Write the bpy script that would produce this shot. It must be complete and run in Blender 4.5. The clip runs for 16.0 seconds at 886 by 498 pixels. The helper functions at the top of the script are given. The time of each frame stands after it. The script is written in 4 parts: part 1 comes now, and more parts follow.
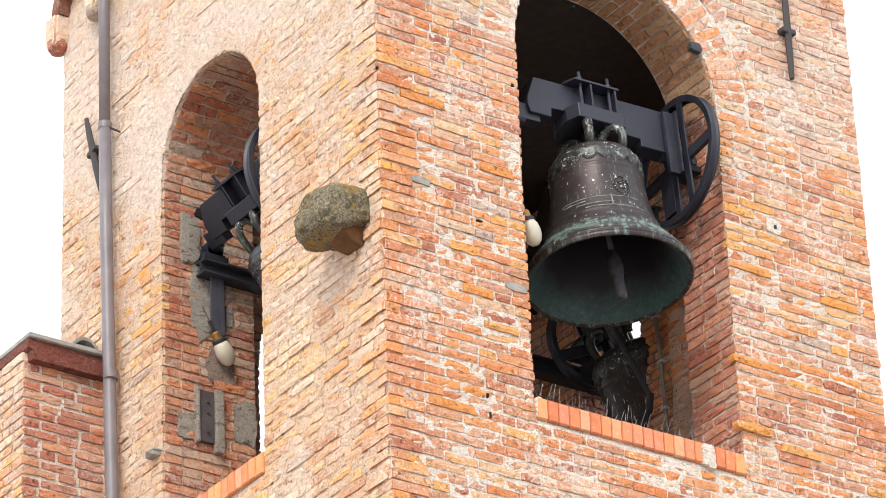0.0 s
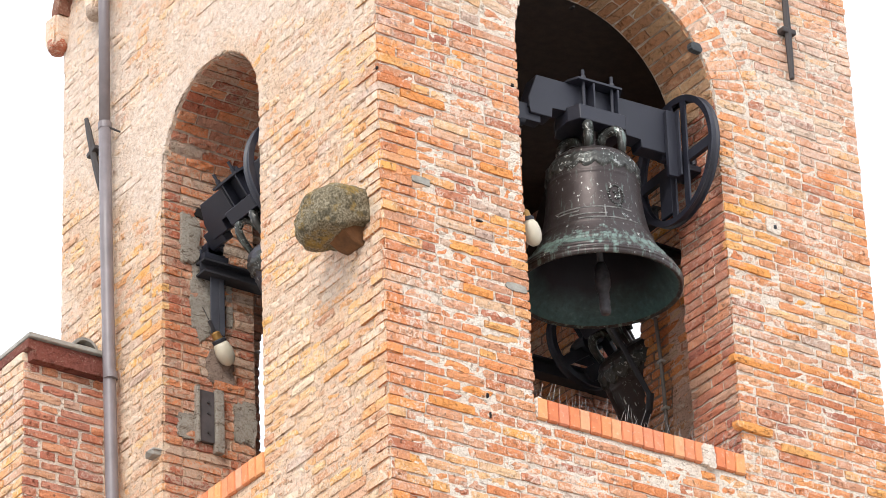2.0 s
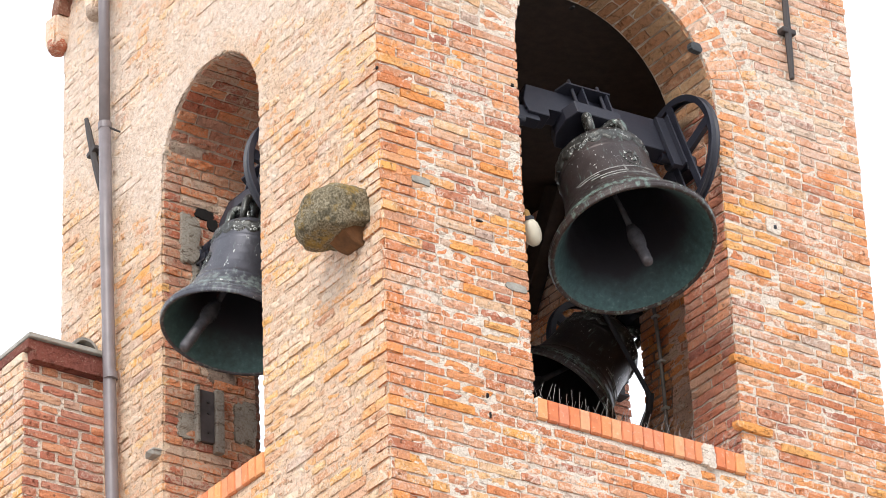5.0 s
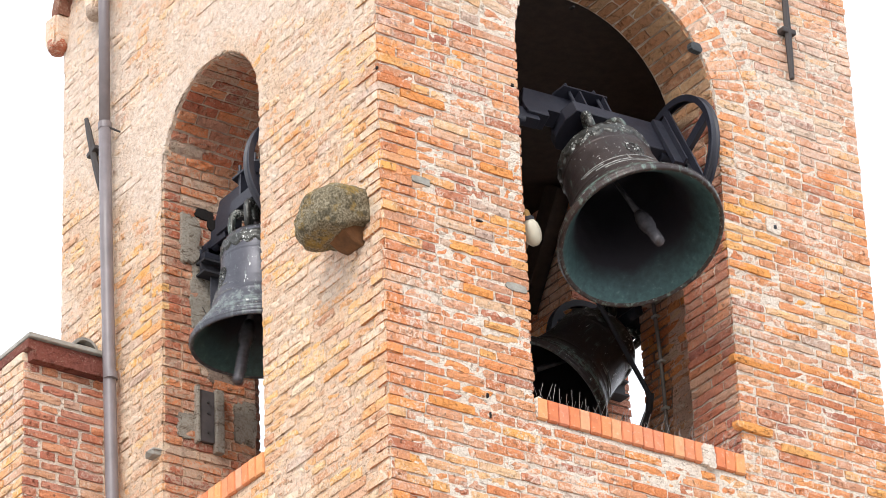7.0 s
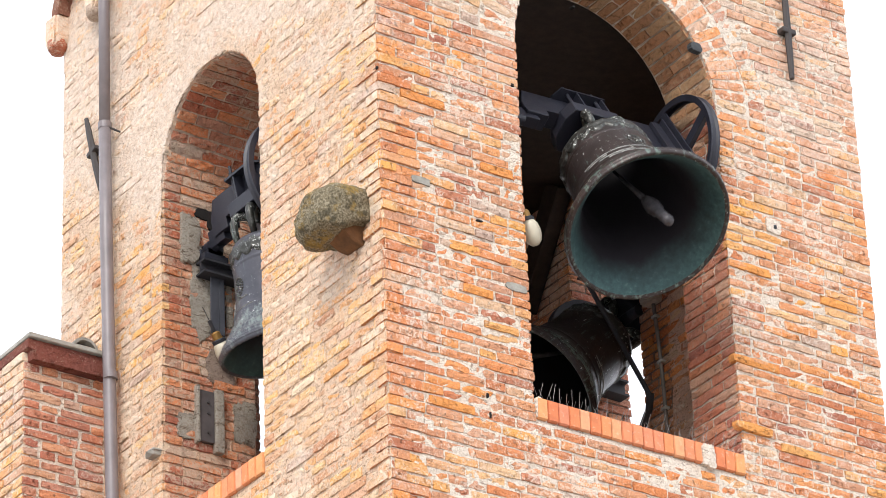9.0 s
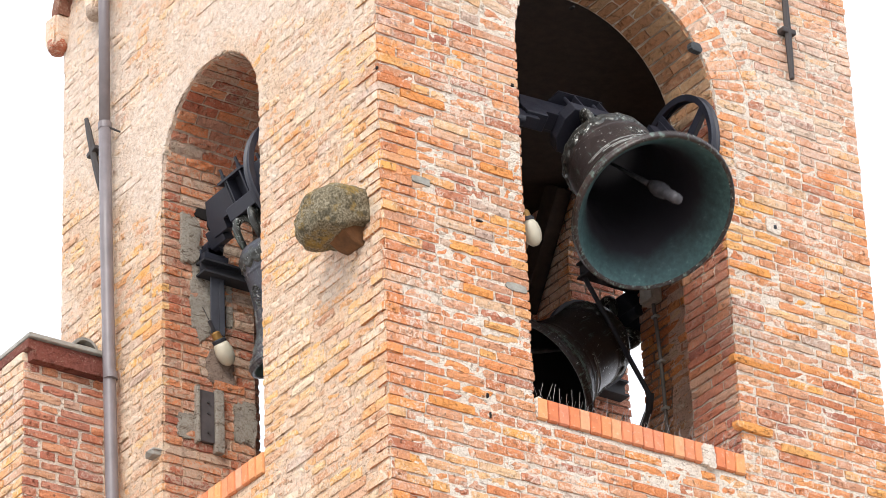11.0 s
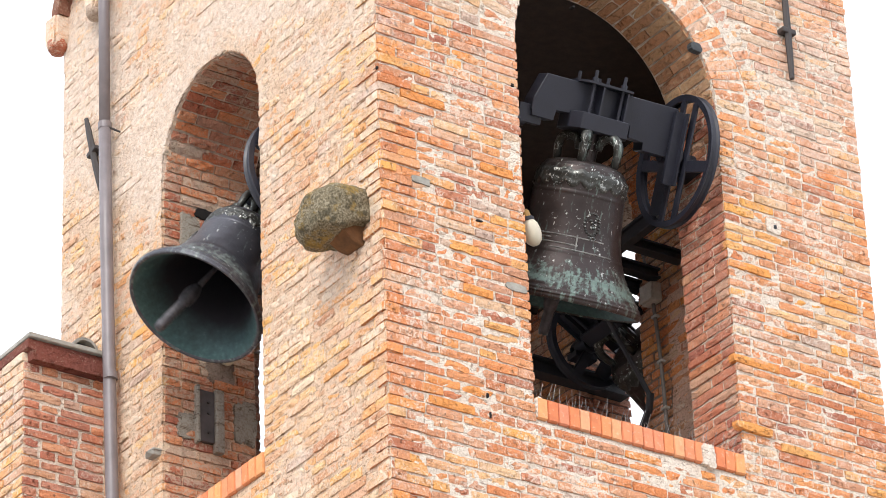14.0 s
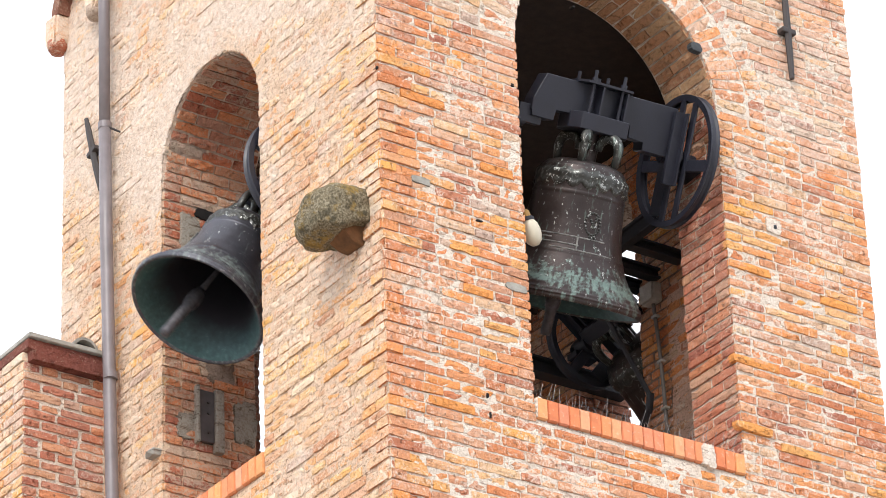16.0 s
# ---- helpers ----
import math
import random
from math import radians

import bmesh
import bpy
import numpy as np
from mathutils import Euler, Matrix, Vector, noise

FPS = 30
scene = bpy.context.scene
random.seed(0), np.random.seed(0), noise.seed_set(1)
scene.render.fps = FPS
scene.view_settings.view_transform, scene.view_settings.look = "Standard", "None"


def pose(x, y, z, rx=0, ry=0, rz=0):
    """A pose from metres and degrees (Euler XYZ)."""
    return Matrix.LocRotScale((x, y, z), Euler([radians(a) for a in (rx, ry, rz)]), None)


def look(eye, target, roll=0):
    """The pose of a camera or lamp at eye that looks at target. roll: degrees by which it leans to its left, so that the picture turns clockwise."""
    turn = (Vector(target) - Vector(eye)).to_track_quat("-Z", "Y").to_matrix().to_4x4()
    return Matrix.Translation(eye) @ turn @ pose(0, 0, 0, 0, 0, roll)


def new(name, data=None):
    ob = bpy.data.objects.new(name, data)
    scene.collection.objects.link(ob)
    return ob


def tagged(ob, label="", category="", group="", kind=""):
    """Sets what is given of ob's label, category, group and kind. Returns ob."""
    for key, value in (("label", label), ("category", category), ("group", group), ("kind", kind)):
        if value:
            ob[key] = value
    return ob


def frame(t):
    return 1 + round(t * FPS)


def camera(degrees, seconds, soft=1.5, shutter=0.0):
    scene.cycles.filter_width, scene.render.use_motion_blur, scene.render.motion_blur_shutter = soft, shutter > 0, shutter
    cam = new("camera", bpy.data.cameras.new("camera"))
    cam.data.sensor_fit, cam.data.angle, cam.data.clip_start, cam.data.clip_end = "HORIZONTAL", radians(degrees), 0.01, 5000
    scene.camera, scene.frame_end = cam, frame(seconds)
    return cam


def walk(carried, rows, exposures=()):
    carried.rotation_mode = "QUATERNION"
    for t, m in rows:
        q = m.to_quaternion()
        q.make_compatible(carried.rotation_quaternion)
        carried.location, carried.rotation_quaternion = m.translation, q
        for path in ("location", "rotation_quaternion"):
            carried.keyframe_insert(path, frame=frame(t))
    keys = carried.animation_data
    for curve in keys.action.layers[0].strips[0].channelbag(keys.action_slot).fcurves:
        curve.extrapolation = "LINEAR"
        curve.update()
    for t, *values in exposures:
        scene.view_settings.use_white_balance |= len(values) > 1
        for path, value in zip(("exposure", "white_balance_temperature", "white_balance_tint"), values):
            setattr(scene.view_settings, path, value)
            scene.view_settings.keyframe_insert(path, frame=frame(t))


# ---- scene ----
cam = camera(12.78, 16.0, soft=0.5, shutter=0.1)
EYE = (-10.851, -15.691, 1.6)
AIM = (-0.627, -1.4367, 11.2066)
walk(cam, [(0.0, look(EYE, AIM, -2.397)), (16.0, look(EYE, AIM, -2.397))],
     exposures=[(0.0, 0.79, 6080, 10), (16.0, 0.79, 6080, 10)])

# ---- bright overcast daylight, softened sun on the west side ----
SUN_EL, SUN_AZ = 40.0, 220.0             # degrees; azimuth counted from +x towards +y
world = bpy.data.worlds.new("overcast_sky")
scene.world = world
world.use_nodes = True
wn, wl = world.node_tree.nodes, world.node_tree.links
wn.clear()
w_out = wn.new("ShaderNodeOutputWorld")
w_bg = wn.new("ShaderNodeBackground")
w_sky = wn.new("ShaderNodeTexSky")
w_sky.sky_type = "NISHITA"
w_sky.sun_disc = False
w_sky.sun_elevation = radians(SUN_EL)
w_sky.sun_rotation = radians(90 - SUN_AZ)
w_sky.dust_density = 4.0
w_mix = wn.new("ShaderNodeMix")
w_mix.data_type = "RGBA"
w_mix.inputs[0].default_value = 0.88
w_mix.inputs[7].default_value = (9.3, 9.2, 9.35, 1)   # cloud layer
wl.new(w_sky.outputs[0], w_mix.inputs[6])
wl.new(w_mix.outputs[2], w_bg.inputs[0])
w_bg.inputs[1].default_value = 0.115
wl.new(w_bg.outputs[0], w_out.inputs[0])

sun = new("sun", bpy.data.lights.new("sun", "SUN"))
sun.data.energy = 1.3
sun.data.angle = radians(14)
sun.data.color = (1.0, 0.93, 0.82)
sd = Vector((math.cos(radians(SUN_AZ)) * math.cos(radians(SUN_EL)), math.sin(radians(SUN_AZ)) * math.cos(radians(SUN_EL)), math.sin(radians(SUN_EL))))
sun.matrix_world = look(sd * 60, (0, 0, 0))


# ---- materials ----
class Mat:
    """A small node-graph writer."""

    def __init__(self, name):
        self.m = bpy.data.materials.new(name)
        self.m.use_nodes = True
        self.t = self.m.node_tree
        self.b = self.t.nodes["Principled BSDF"]
        self.co = self.t.nodes.new("ShaderNodeTexCoord").outputs["Object"]
        self.geo = self.t.nodes.new("ShaderNodeNewGeometry")

    def link(self, a, b):
        self.t.links.new(a, b)

    def noise(self, scale, detail=4, rough=0.55, vec=None, dist=0.0):
        n = self.t.nodes.new("ShaderNodeTexNoise")
        n.inputs["Scale"].default_value = scale
        n.inputs["Detail"].default_value = detail
        n.inputs["Roughness"].default_value = rough
        n.inputs["Distortion"].default_value = dist
        self.link(vec or self.co, n.inputs["Vector"])
        return n.outputs[0]

    def stretch(self, sx, sy, sz, src=None):
        n = self.t.nodes.new("ShaderNodeMapping")
        n.inputs["Scale"].default_value = (sx, sy, sz)
        self.link(src or self.co, n.inputs[0])
        return n.outputs[0]

    def ramp(self, fac, stops):
        n = self.t.nodes.new("ShaderNodeValToRGB")
        e = n.color_ramp.elements
        while len(e) < len(stops):
            e.new(0.5)
        for el, (p, c) in zip(e, stops):
            el.position = p
            el.color = (*c, 1) if len(c) == 3 else c
        self.link(fac, n.inputs[0])
        return n.outputs[0]

    def band(self, fac, lo, hi, a=0.0, b=1.0):
        n = self.t.nodes.new("ShaderNodeMapRange")
        n.inputs[1].default_value, n.inputs[2].default_value = lo, hi
        n.inputs[3].default_value, n.inputs[4].default_value = a, b
        self.link(fac, n.inputs[0])
        return n.outputs[0]

    def math(self, op, a, b=0.0):
        n = self.t.nodes.new("ShaderNodeMath")
        n.operation = op
        for i, v in enumerate((a, b)):
            if isinstance(v, (int, float)):
                n.inputs[i].default_value = v
            else:
                self.link(v, n.inputs[i])
        return n.outputs[0]

    def mix(self, fac, a, b, mode="MIX"):
        n = self.t.nodes.new("ShaderNodeMix")
        n.data_type = "RGBA"
        n.blend_type = mode
        for i, v in ((0, fac), (6, a), (7, b)):
            if isinstance(v, (int, float)):
                n.inputs[i].default_value = v
            elif isinstance(v, tuple):
                n.inputs[i].default_value = (*v, 1)
            else:
                self.link(v, n.inputs[i])
        return n.outputs[2]

    def done(self, color, rough=0.8, metal=0.0, bump=None, height=0.01, strength=0.6, spec=None):
        for key, v in (("Base Color", color), ("Roughness", rough), ("Metallic", metal)):
            if isinstance(v, (int, float)):
                self.b.inputs[key].default_value = v
            elif isinstance(v, tuple):
                self.b.inputs[key].default_value = (*v, 1)
            else:
                self.link(v, self.b.inputs[key])
        if spec is not None:
            self.b.inputs["Specular IOR Level"].default_value = spec
        if bump is not None:
            n = self.t.nodes.new("ShaderNodeBump")
            n.inputs["Strength"].default_value = strength
            n.inputs["Distance"].default_value = height
            self.link(bump, n.inputs["Height"])
            self.link(n.outputs[0], self.b.inputs["Normal"])
        return self.m

    def world_pos(self):
        return self.geo.outputs["Position"]


def limewash(k, c, pos, most=0.72):
    """Remains of an old pale pink wash, thickest high on the wall."""
    sep = k.t.nodes.new("ShaderNodeSeparateXYZ")
    k.link(pos, sep.inputs[0])
    m = k.math("ADD", k.noise(1.4, 6, 0.65, pos, 0.5), k.band(sep.outputs[2], 12.6, 14.4, -0.10, 0.10))
    m = k.math("ADD", m, k.math("MULTIPLY", k.math("SUBTRACT", k.noise(24, 6, 0.75, pos), 0.5), 0.55))
    return k.mix(k.band(m, 0.47, 0.62, 0, most), c, k.ramp(k.noise(26, 6, 0.72, pos, 0.5), [(0.33, (0.58, 0.44, 0.35)), (0.47, (0.80, 0.66, 0.54)), (0.62, (0.90, 0.79, 0.69))]))


def brick_mat(name, palette, smear, smear_col, dark=0.5, big_tint=(1.0, 0.93, 0.9), wash=False):
    """Old hand-made brick: each piece its own shade, with pits, lime smears and soot."""
    k = Mat(name)
    info = k.t.nodes.new("ShaderNodeObjectInfo").outputs["Random"]
    rnd = k.math("FRACT", k.math("ADD", k.math("MULTIPLY", info, 7.31), k.math("MULTIPLY", k.geo.outputs["Random Per Island"], 3.77)))
    pos = k.world_pos()
    base = k.ramp(rnd, palette)
    grain = k.noise(95, 6, 0.75, pos)
    pit = k.noise(34, 6, 0.8, pos, 0.4)
    blot = k.noise(9, 5, 0.65, pos, 0.6)
    big = k.noise(0.9, 4, 0.6, pos)
    c = k.mix(k.band(big, 0.4, 0.65, 0, 1), base, k.mix(1.0, base, big_tint, "MULTIPLY"))
    c = k.mix(k.band(grain, 0.47, 0.57, 0, 0.55), c, k.mix(1.0, c, (0.66, 0.52, 0.44), "MULTIPLY"))
    c = k.mix(k.band(grain, 0.38, 0.46, 0.55, 0), c, k.mix(1.0, c, (1.18, 1.20, 1.18), "MULTIPLY"))
    c = k.mix(k.band(pit, 0.60, 0.64, 0, 0.7), c, k.mix(1.0, c, (0.30, 0.23, 0.21), "MULTIPLY"))
    shade = k.noise(5.5, 4, 0.6, pos, 0.8)
    c = k.mix(k.band(shade, 0.52, 0.66, 0, 0.4), c, k.mix(1.0, c, (0.74, 0.72, 0.80), "MULTIPLY"))
    fleck = k.noise(58, 5, 0.7, pos, 0.6)
    c = k.mix(k.band(fleck, 0.625, 0.655, 0, 0.7), c, smear_col)
    c = k.mix(k.band(blot, 0.56, 0.72, 0, dark), c, k.mix(1.0, c, (0.45, 0.42, 0.45), "MULTIPLY"))
    crack = k.noise(9, 6, 0.75, k.stretch(1.0, 1.0, 7.0, pos), 0.35)
    c = k.mix(k.band(crack, 0.585, 0.63, 0, 0.8), c, k.mix(1.0, c, (0.36, 0.28, 0.24), "MULTIPLY"))
    lime = k.math("ADD", k.noise(30, 8, 0.8, pos, 1.2), k.math("MULTIPLY", k.noise(1.7, 4, 0.6, pos), 0.55))
    lime = k.band(lime, 0.88 - smear, 0.97 - smear, 0, 0.75)
    c = k.mix(lime, c, smear_col)
    if wash:
        c = limewash(k, c, pos, wash)
    h = k.math("ADD", k.math("MULTIPLY", grain, 0.7), k.math("SUBTRACT", k.math("MULTIPLY", k.noise(25, 5, 0.65, pos), 0.8), k.band(pit, 0.57, 0.66, 0, 0.8)))
    return k.done(c, k.band(grain, 0.3, 0.7, 0.8, 0.97), 0, h, 0.013, 1.0, 0.25)


RED_PAL = [(0.0, (0.46, 0.18, 0.11)), (0.09, (0.62, 0.24, 0.11)), (0.2, (0.80, 0.31, 0.11)), (0.3, (0.62, 0.33, 0.20)), (0.42, (0.82, 0.34, 0.12)), (0.52, (0.68, 0.38, 0.24)),
           (0.62, (0.74, 0.35, 0.17)), (0.72, (0.86, 0.36, 0.10)), (0.81, (0.70, 0.44, 0.29)), (0.89, (0.87, 0.43, 0.11)), (0.95, (0.80, 0.54, 0.31)), (1.0, (0.56, 0.43, 0.36))]
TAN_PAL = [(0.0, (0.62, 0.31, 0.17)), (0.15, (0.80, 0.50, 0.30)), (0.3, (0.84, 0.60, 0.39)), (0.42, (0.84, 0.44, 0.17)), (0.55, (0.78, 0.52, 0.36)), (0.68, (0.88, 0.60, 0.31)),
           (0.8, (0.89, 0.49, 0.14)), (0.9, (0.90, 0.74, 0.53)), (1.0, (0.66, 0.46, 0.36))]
SILL_PAL = [(0.0, (0.64, 0.20, 0.09)), (0.35, (0.74, 0.28, 0.12)), (0.6, (0.68, 0.25, 0.14)), (0.85, (0.78, 0.36, 0.14)), (1.0, (0.70, 0.35, 0.21))]
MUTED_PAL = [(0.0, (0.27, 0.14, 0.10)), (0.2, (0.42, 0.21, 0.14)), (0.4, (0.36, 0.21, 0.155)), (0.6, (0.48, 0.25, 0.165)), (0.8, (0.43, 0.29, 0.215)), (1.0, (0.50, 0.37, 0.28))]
M_RED = brick_mat("red_brick", RED_PAL, 0.08, (0.86, 0.74, 0.62), 0.6, wash=0.42)
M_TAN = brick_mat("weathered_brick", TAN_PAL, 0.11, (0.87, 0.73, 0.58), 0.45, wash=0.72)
# Jamb and soffit palettes run darker; shade within the arches is part of them.
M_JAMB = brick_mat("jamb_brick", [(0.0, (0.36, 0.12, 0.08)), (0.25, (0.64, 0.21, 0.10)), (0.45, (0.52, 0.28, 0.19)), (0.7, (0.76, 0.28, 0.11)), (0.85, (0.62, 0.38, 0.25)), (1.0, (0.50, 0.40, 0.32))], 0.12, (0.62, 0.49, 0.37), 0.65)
M_SIDE = brick_mat("side_brick", [(0.0, (0.46, 0.18, 0.13)), (0.3, (0.66, 0.27, 0.16)), (0.5, (0.60, 0.32, 0.23)), (0.75, (0.74, 0.32, 0.16)), (0.9, (0.70, 0.42, 0.26)), (1.0, (0.66, 0.44, 0.33))], 0.07, (0.76, 0.60, 0.48), 0.5)
M_SOFFIT = brick_mat("shaded_soffit_brick", [(0.0, (0.44, 0.22, 0.12)), (0.3, (0.56, 0.33, 0.18)), (0.6, (0.52, 0.26, 0.13)), (0.8, (0.60, 0.40, 0.22)), (1.0, (0.50, 0.34, 0.22))], 0.10, (0.55, 0.42, 0.28), 0.6)
# Dark red brick; shade under the overhangs is mixed into its tones.
M_COPING = brick_mat("coping_brick_with_shade", [(0.0, (0.20, 0.07, 0.055)), (0.5, (0.30, 0.11, 0.075)), (1.0, (0.27, 0.15, 0.10))], 0.02, (0.42, 0.30, 0.22), 0.7)
def new_brick_mat():
    """Machine-made orange brick, each its own shade, with faint bloom and dust."""
    k = Mat("new_orange_brick")
    rnd = k.t.nodes.new("ShaderNodeObjectInfo").outputs["Random"]
    pos = k.world_pos()
    c = k.ramp(rnd, SILL_PAL)
    c = k.mix(k.band(k.noise(14, 5, 0.65, pos), 0.45, 0.65, 0, 0.5), c, k.mix(1.0, c, (0.72, 0.70, 0.74), "MULTIPLY"))
    c = k.mix(k.band(k.noise(40, 6, 0.75, pos), 0.57, 0.68, 0, 0.5), c, (0.80, 0.58, 0.44))
    return k.done(c, 0.88, 0, k.noise(80, 4, 0.6, pos), 0.004, 0.6, 0.25)


M_SILL = new_brick_mat()
M_ORANGE = brick_mat("bright_orange_brick", [(0.0, (0.80, 0.33, 0.10)), (0.5, (0.86, 0.40, 0.11)), (1.0, (0.84, 0.46, 0.16))], 0.03, (0.84, 0.66, 0.46), 0.5)
# Muted dark copy of the brick; the belfry's shade is in its palette.
M_INNER = brick_mat("shaded_inner_brick", MUTED_PAL, 0.06, (0.58, 0.48, 0.40), 0.6)


def mortar_mat(name, a, b, c, wash=False):
    k = Mat(name)
    pos = k.world_pos()
    n1, n2 = k.noise(5, 6, 0.65, pos), k.noise(70, 5, 0.7, pos)
    col = k.ramp(n1, [(0.3, a), (0.5, b), (0.7, c)])
    n3 = k.noise(28, 6, 0.75, pos, 0.5)
    col = k.mix(k.band(n2, 0.48, 0.6, 0, 0.55), col, k.mix(1.0, col, (0.6, 0.52, 0.45), "MULTIPLY"))
    crack = k.noise(9, 6, 0.75, k.stretch(1.0, 1.0, 7.0, pos), 0.35)
    col = k.mix(k.band(crack, 0.57, 0.62, 0, 0.8), col, k.mix(1.0, col, (0.34, 0.25, 0.2), "MULTIPLY"))
    col = k.mix(k.band(n3, 0.575, 0.63, 0, 0.85), col, k.mix(1.0, col, (0.36, 0.28, 0.23), "MULTIPLY"))
    if wash:
        col = limewash(k, col, pos)
    return k.done(col, 0.95, 0, k.math("SUBTRACT", n2, k.math("MULTIPLY", n3, 1.3)), 0.014, 1.0, 0.2)


M_MORTAR = mortar_mat("lime_mortar", (0.80, 0.67, 0.54), (0.88, 0.78, 0.67), (0.84, 0.72, 0.59))
M_MORTAR_W = mortar_mat("tan_lime_mortar", (0.680, 0.465, 0.306), (0.820, 0.614, 0.450), (0.750, 0.521, 0.351), wash=True)
# Dark mortar: belfry shade painted into the far walls, soot on the jamb.
M_SOOT_SHADE = mortar_mat("soot_and_shade_mortar", (0.22, 0.155, 0.12), (0.34, 0.26, 0.21), (0.27, 0.20, 0.16))
M_PLASTER = mortar_mat("grey_cement_render", (0.30, 0.27, 0.23), (0.42, 0.38, 0.32), (0.36, 0.31, 0.26))


def stone_mat():
    k = Mat("lichen_stone")
    n1, n2 = k.noise(9, 6, 0.7), k.noise(75, 6, 0.8)
    c = k.ramp(n2, [(0.38, (0.070, 0.058, 0.036)), (0.5, (0.225, 0.185, 0.115)), (0.6, (0.40, 0.35, 0.25))])
    c = k.mix(k.band(n1, 0.52, 0.62, 0, 0.75), c, (0.360, 0.224, 0.046))
    c = k.mix(k.band(k.noise(16, 4), 0.53, 0.66, 0, 0.75), c, (0.065, 0.059, 0.040))
    return k.done(c, 0.95, 0, k.math("ADD", n2, n1), 0.02, 0.9, 0.2)


M_STONE = stone_mat()


def slate_mat():
    k = Mat("weathered_stone_slab")
    n1, n2 = k.noise(7, 6, 0.7), k.noise(60, 4, 0.7)
    c = k.ramp(n1, [(0.3, (0.17, 0.155, 0.13)), (0.55, (0.36, 0.34, 0.30)), (0.75, (0.48, 0.46, 0.42))])
    return k.done(c, 0.9, 0, n2, 0.01, 0.8, 0.3)


M_SLAB = slate_mat()


def steel_mat(name, col, rough, rust=0.2):
    """Painted steel with scuffs and a little rust."""
    k = Mat(name)
    n1, n2 = k.noise(12, 5, 0.7), k.noise(90, 3, 0.6)
    c = k.mix(k.band(n1, 0.35, 0.7, 0, 0.6), col, tuple(min(1, v * 1.55) for v in col))
    c = k.mix(k.band(k.noise(18, 6, 0.75, dist=0.5), 0.64, 0.74, 0, rust), c, (0.12, 0.06, 0.035))
    return k.done(c, k.band(n1, 0.3, 0.7, rough, rough + 0.2), 0.0, n2, 0.002, 0.35, 0.5)


M_STEEL = steel_mat("dark_painted_steel", (0.015, 0.016, 0.025), 0.38, 0.08)
M_POST = steel_mat("grey_painted_steel", (0.055, 0.057, 0.070), 0.45, 0.2)
M_IRON = steel_mat("old_wrought_iron", (0.04, 0.034, 0.033), 0.6, 0.6)
M_FRAME = steel_mat("sooty_steel", (0.022, 0.022, 0.027), 0.55, 0.3)


def bronze_mat(name, body, patina, amount, flecks=-0.04):
    """Bronze: brown-grey oxide skin, verdigris at the rim and shoulder, pale run marks."""
    k = Mat(name)
    z = k.t.nodes.new("ShaderNodeSeparateXYZ")
    k.link(k.co, z.inputs[0])
    n1 = k.noise(6, 6, 0.7)
    n2 = k.noise(40, 5, 0.7)
    streak = k.noise(8, 5, 0.7, k.stretch(4, 4, 0.45))
    c = k.ramp(n1, [(0.3, tuple(v * 0.65 for v in body)), (0.55, body), (0.75, tuple(v * 1.35 for v in body))])
    ver = k.math("ADD", k.band(streak, 0.42, 0.7, 0, 1), k.math("MULTIPLY", n2, 0.3))
    low = k.math("MULTIPLY", k.band(z.outputs[2], 0.03, 0.12, 0.25, 0.62), k.band(z.outputs[2], 0.17, 0.27, 1.0, 0.0))
    ver = k.band(k.math("ADD", ver, low), 0.78, 1.22, 0, amount)
    c = k.mix(ver, c, patina)
    run = k.math("MULTIPLY", k.band(k.noise(34, 2, 0.5, k.stretch(1.5, 1.5, 0.35)), 0.70, 0.715, 0, 1), k.band(n1, 0.46, 0.52, 0, 0.85))
    c = k.mix(run, c, (0.62, 0.64, 0.60))
    c = k.mix(k.math("MULTIPLY", k.band(k.noise(48, 4, 0.7), 0.60 - flecks, 0.625 - flecks, 0, 0.85), k.band(k.noise(4, 2), 0.45, 0.6, 0.1, 1.0)), c, (0.66, 0.68, 0.64))
    met = k.math("SUBTRACT", 0.55, k.math("MULTIPLY", ver, 0.5))
    return k.done(c, k.band(n1, 0.3, 0.7, 0.30, 0.55), met, k.math("ADD", n2, k.math("MULTIPLY", n1, 0.6)), 0.003, 0.5)


M_BRONZE = bronze_mat("brown_bronze", (0.050, 0.038, 0.036), (0.17, 0.25, 0.215), 0.8)
M_BRONZE_B = bronze_mat("grey_bronze", (0.078, 0.078, 0.092), (0.22, 0.27, 0.25), 0.7)
def inside_mat():
    k = Mat("bell_inside_shade_and_patina")
    z = k.t.nodes.new("ShaderNodeSeparateXYZ")
    k.link(k.co, z.inputs[0])
    n1, n2 = k.noise(5, 5, 0.6), k.noise(30, 5, 0.7)
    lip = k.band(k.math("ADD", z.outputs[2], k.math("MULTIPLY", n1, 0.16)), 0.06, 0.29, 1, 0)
    # Near-black depth paints the bell's inner shade; the teal lip is patina.
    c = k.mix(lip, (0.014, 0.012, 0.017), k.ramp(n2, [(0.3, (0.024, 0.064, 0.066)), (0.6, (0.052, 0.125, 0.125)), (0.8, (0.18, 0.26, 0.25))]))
    return k.done(c, k.band(n1, 0.3, 0.7, 0.45, 0.65), 0.2, n2, 0.002, 0.3)


M_INSIDE = inside_mat()
M_VERDE = bronze_mat("flecked_bronze", (0.060, 0.060, 0.055), (0.20, 0.26, 0.23), 0.75, 0.02)


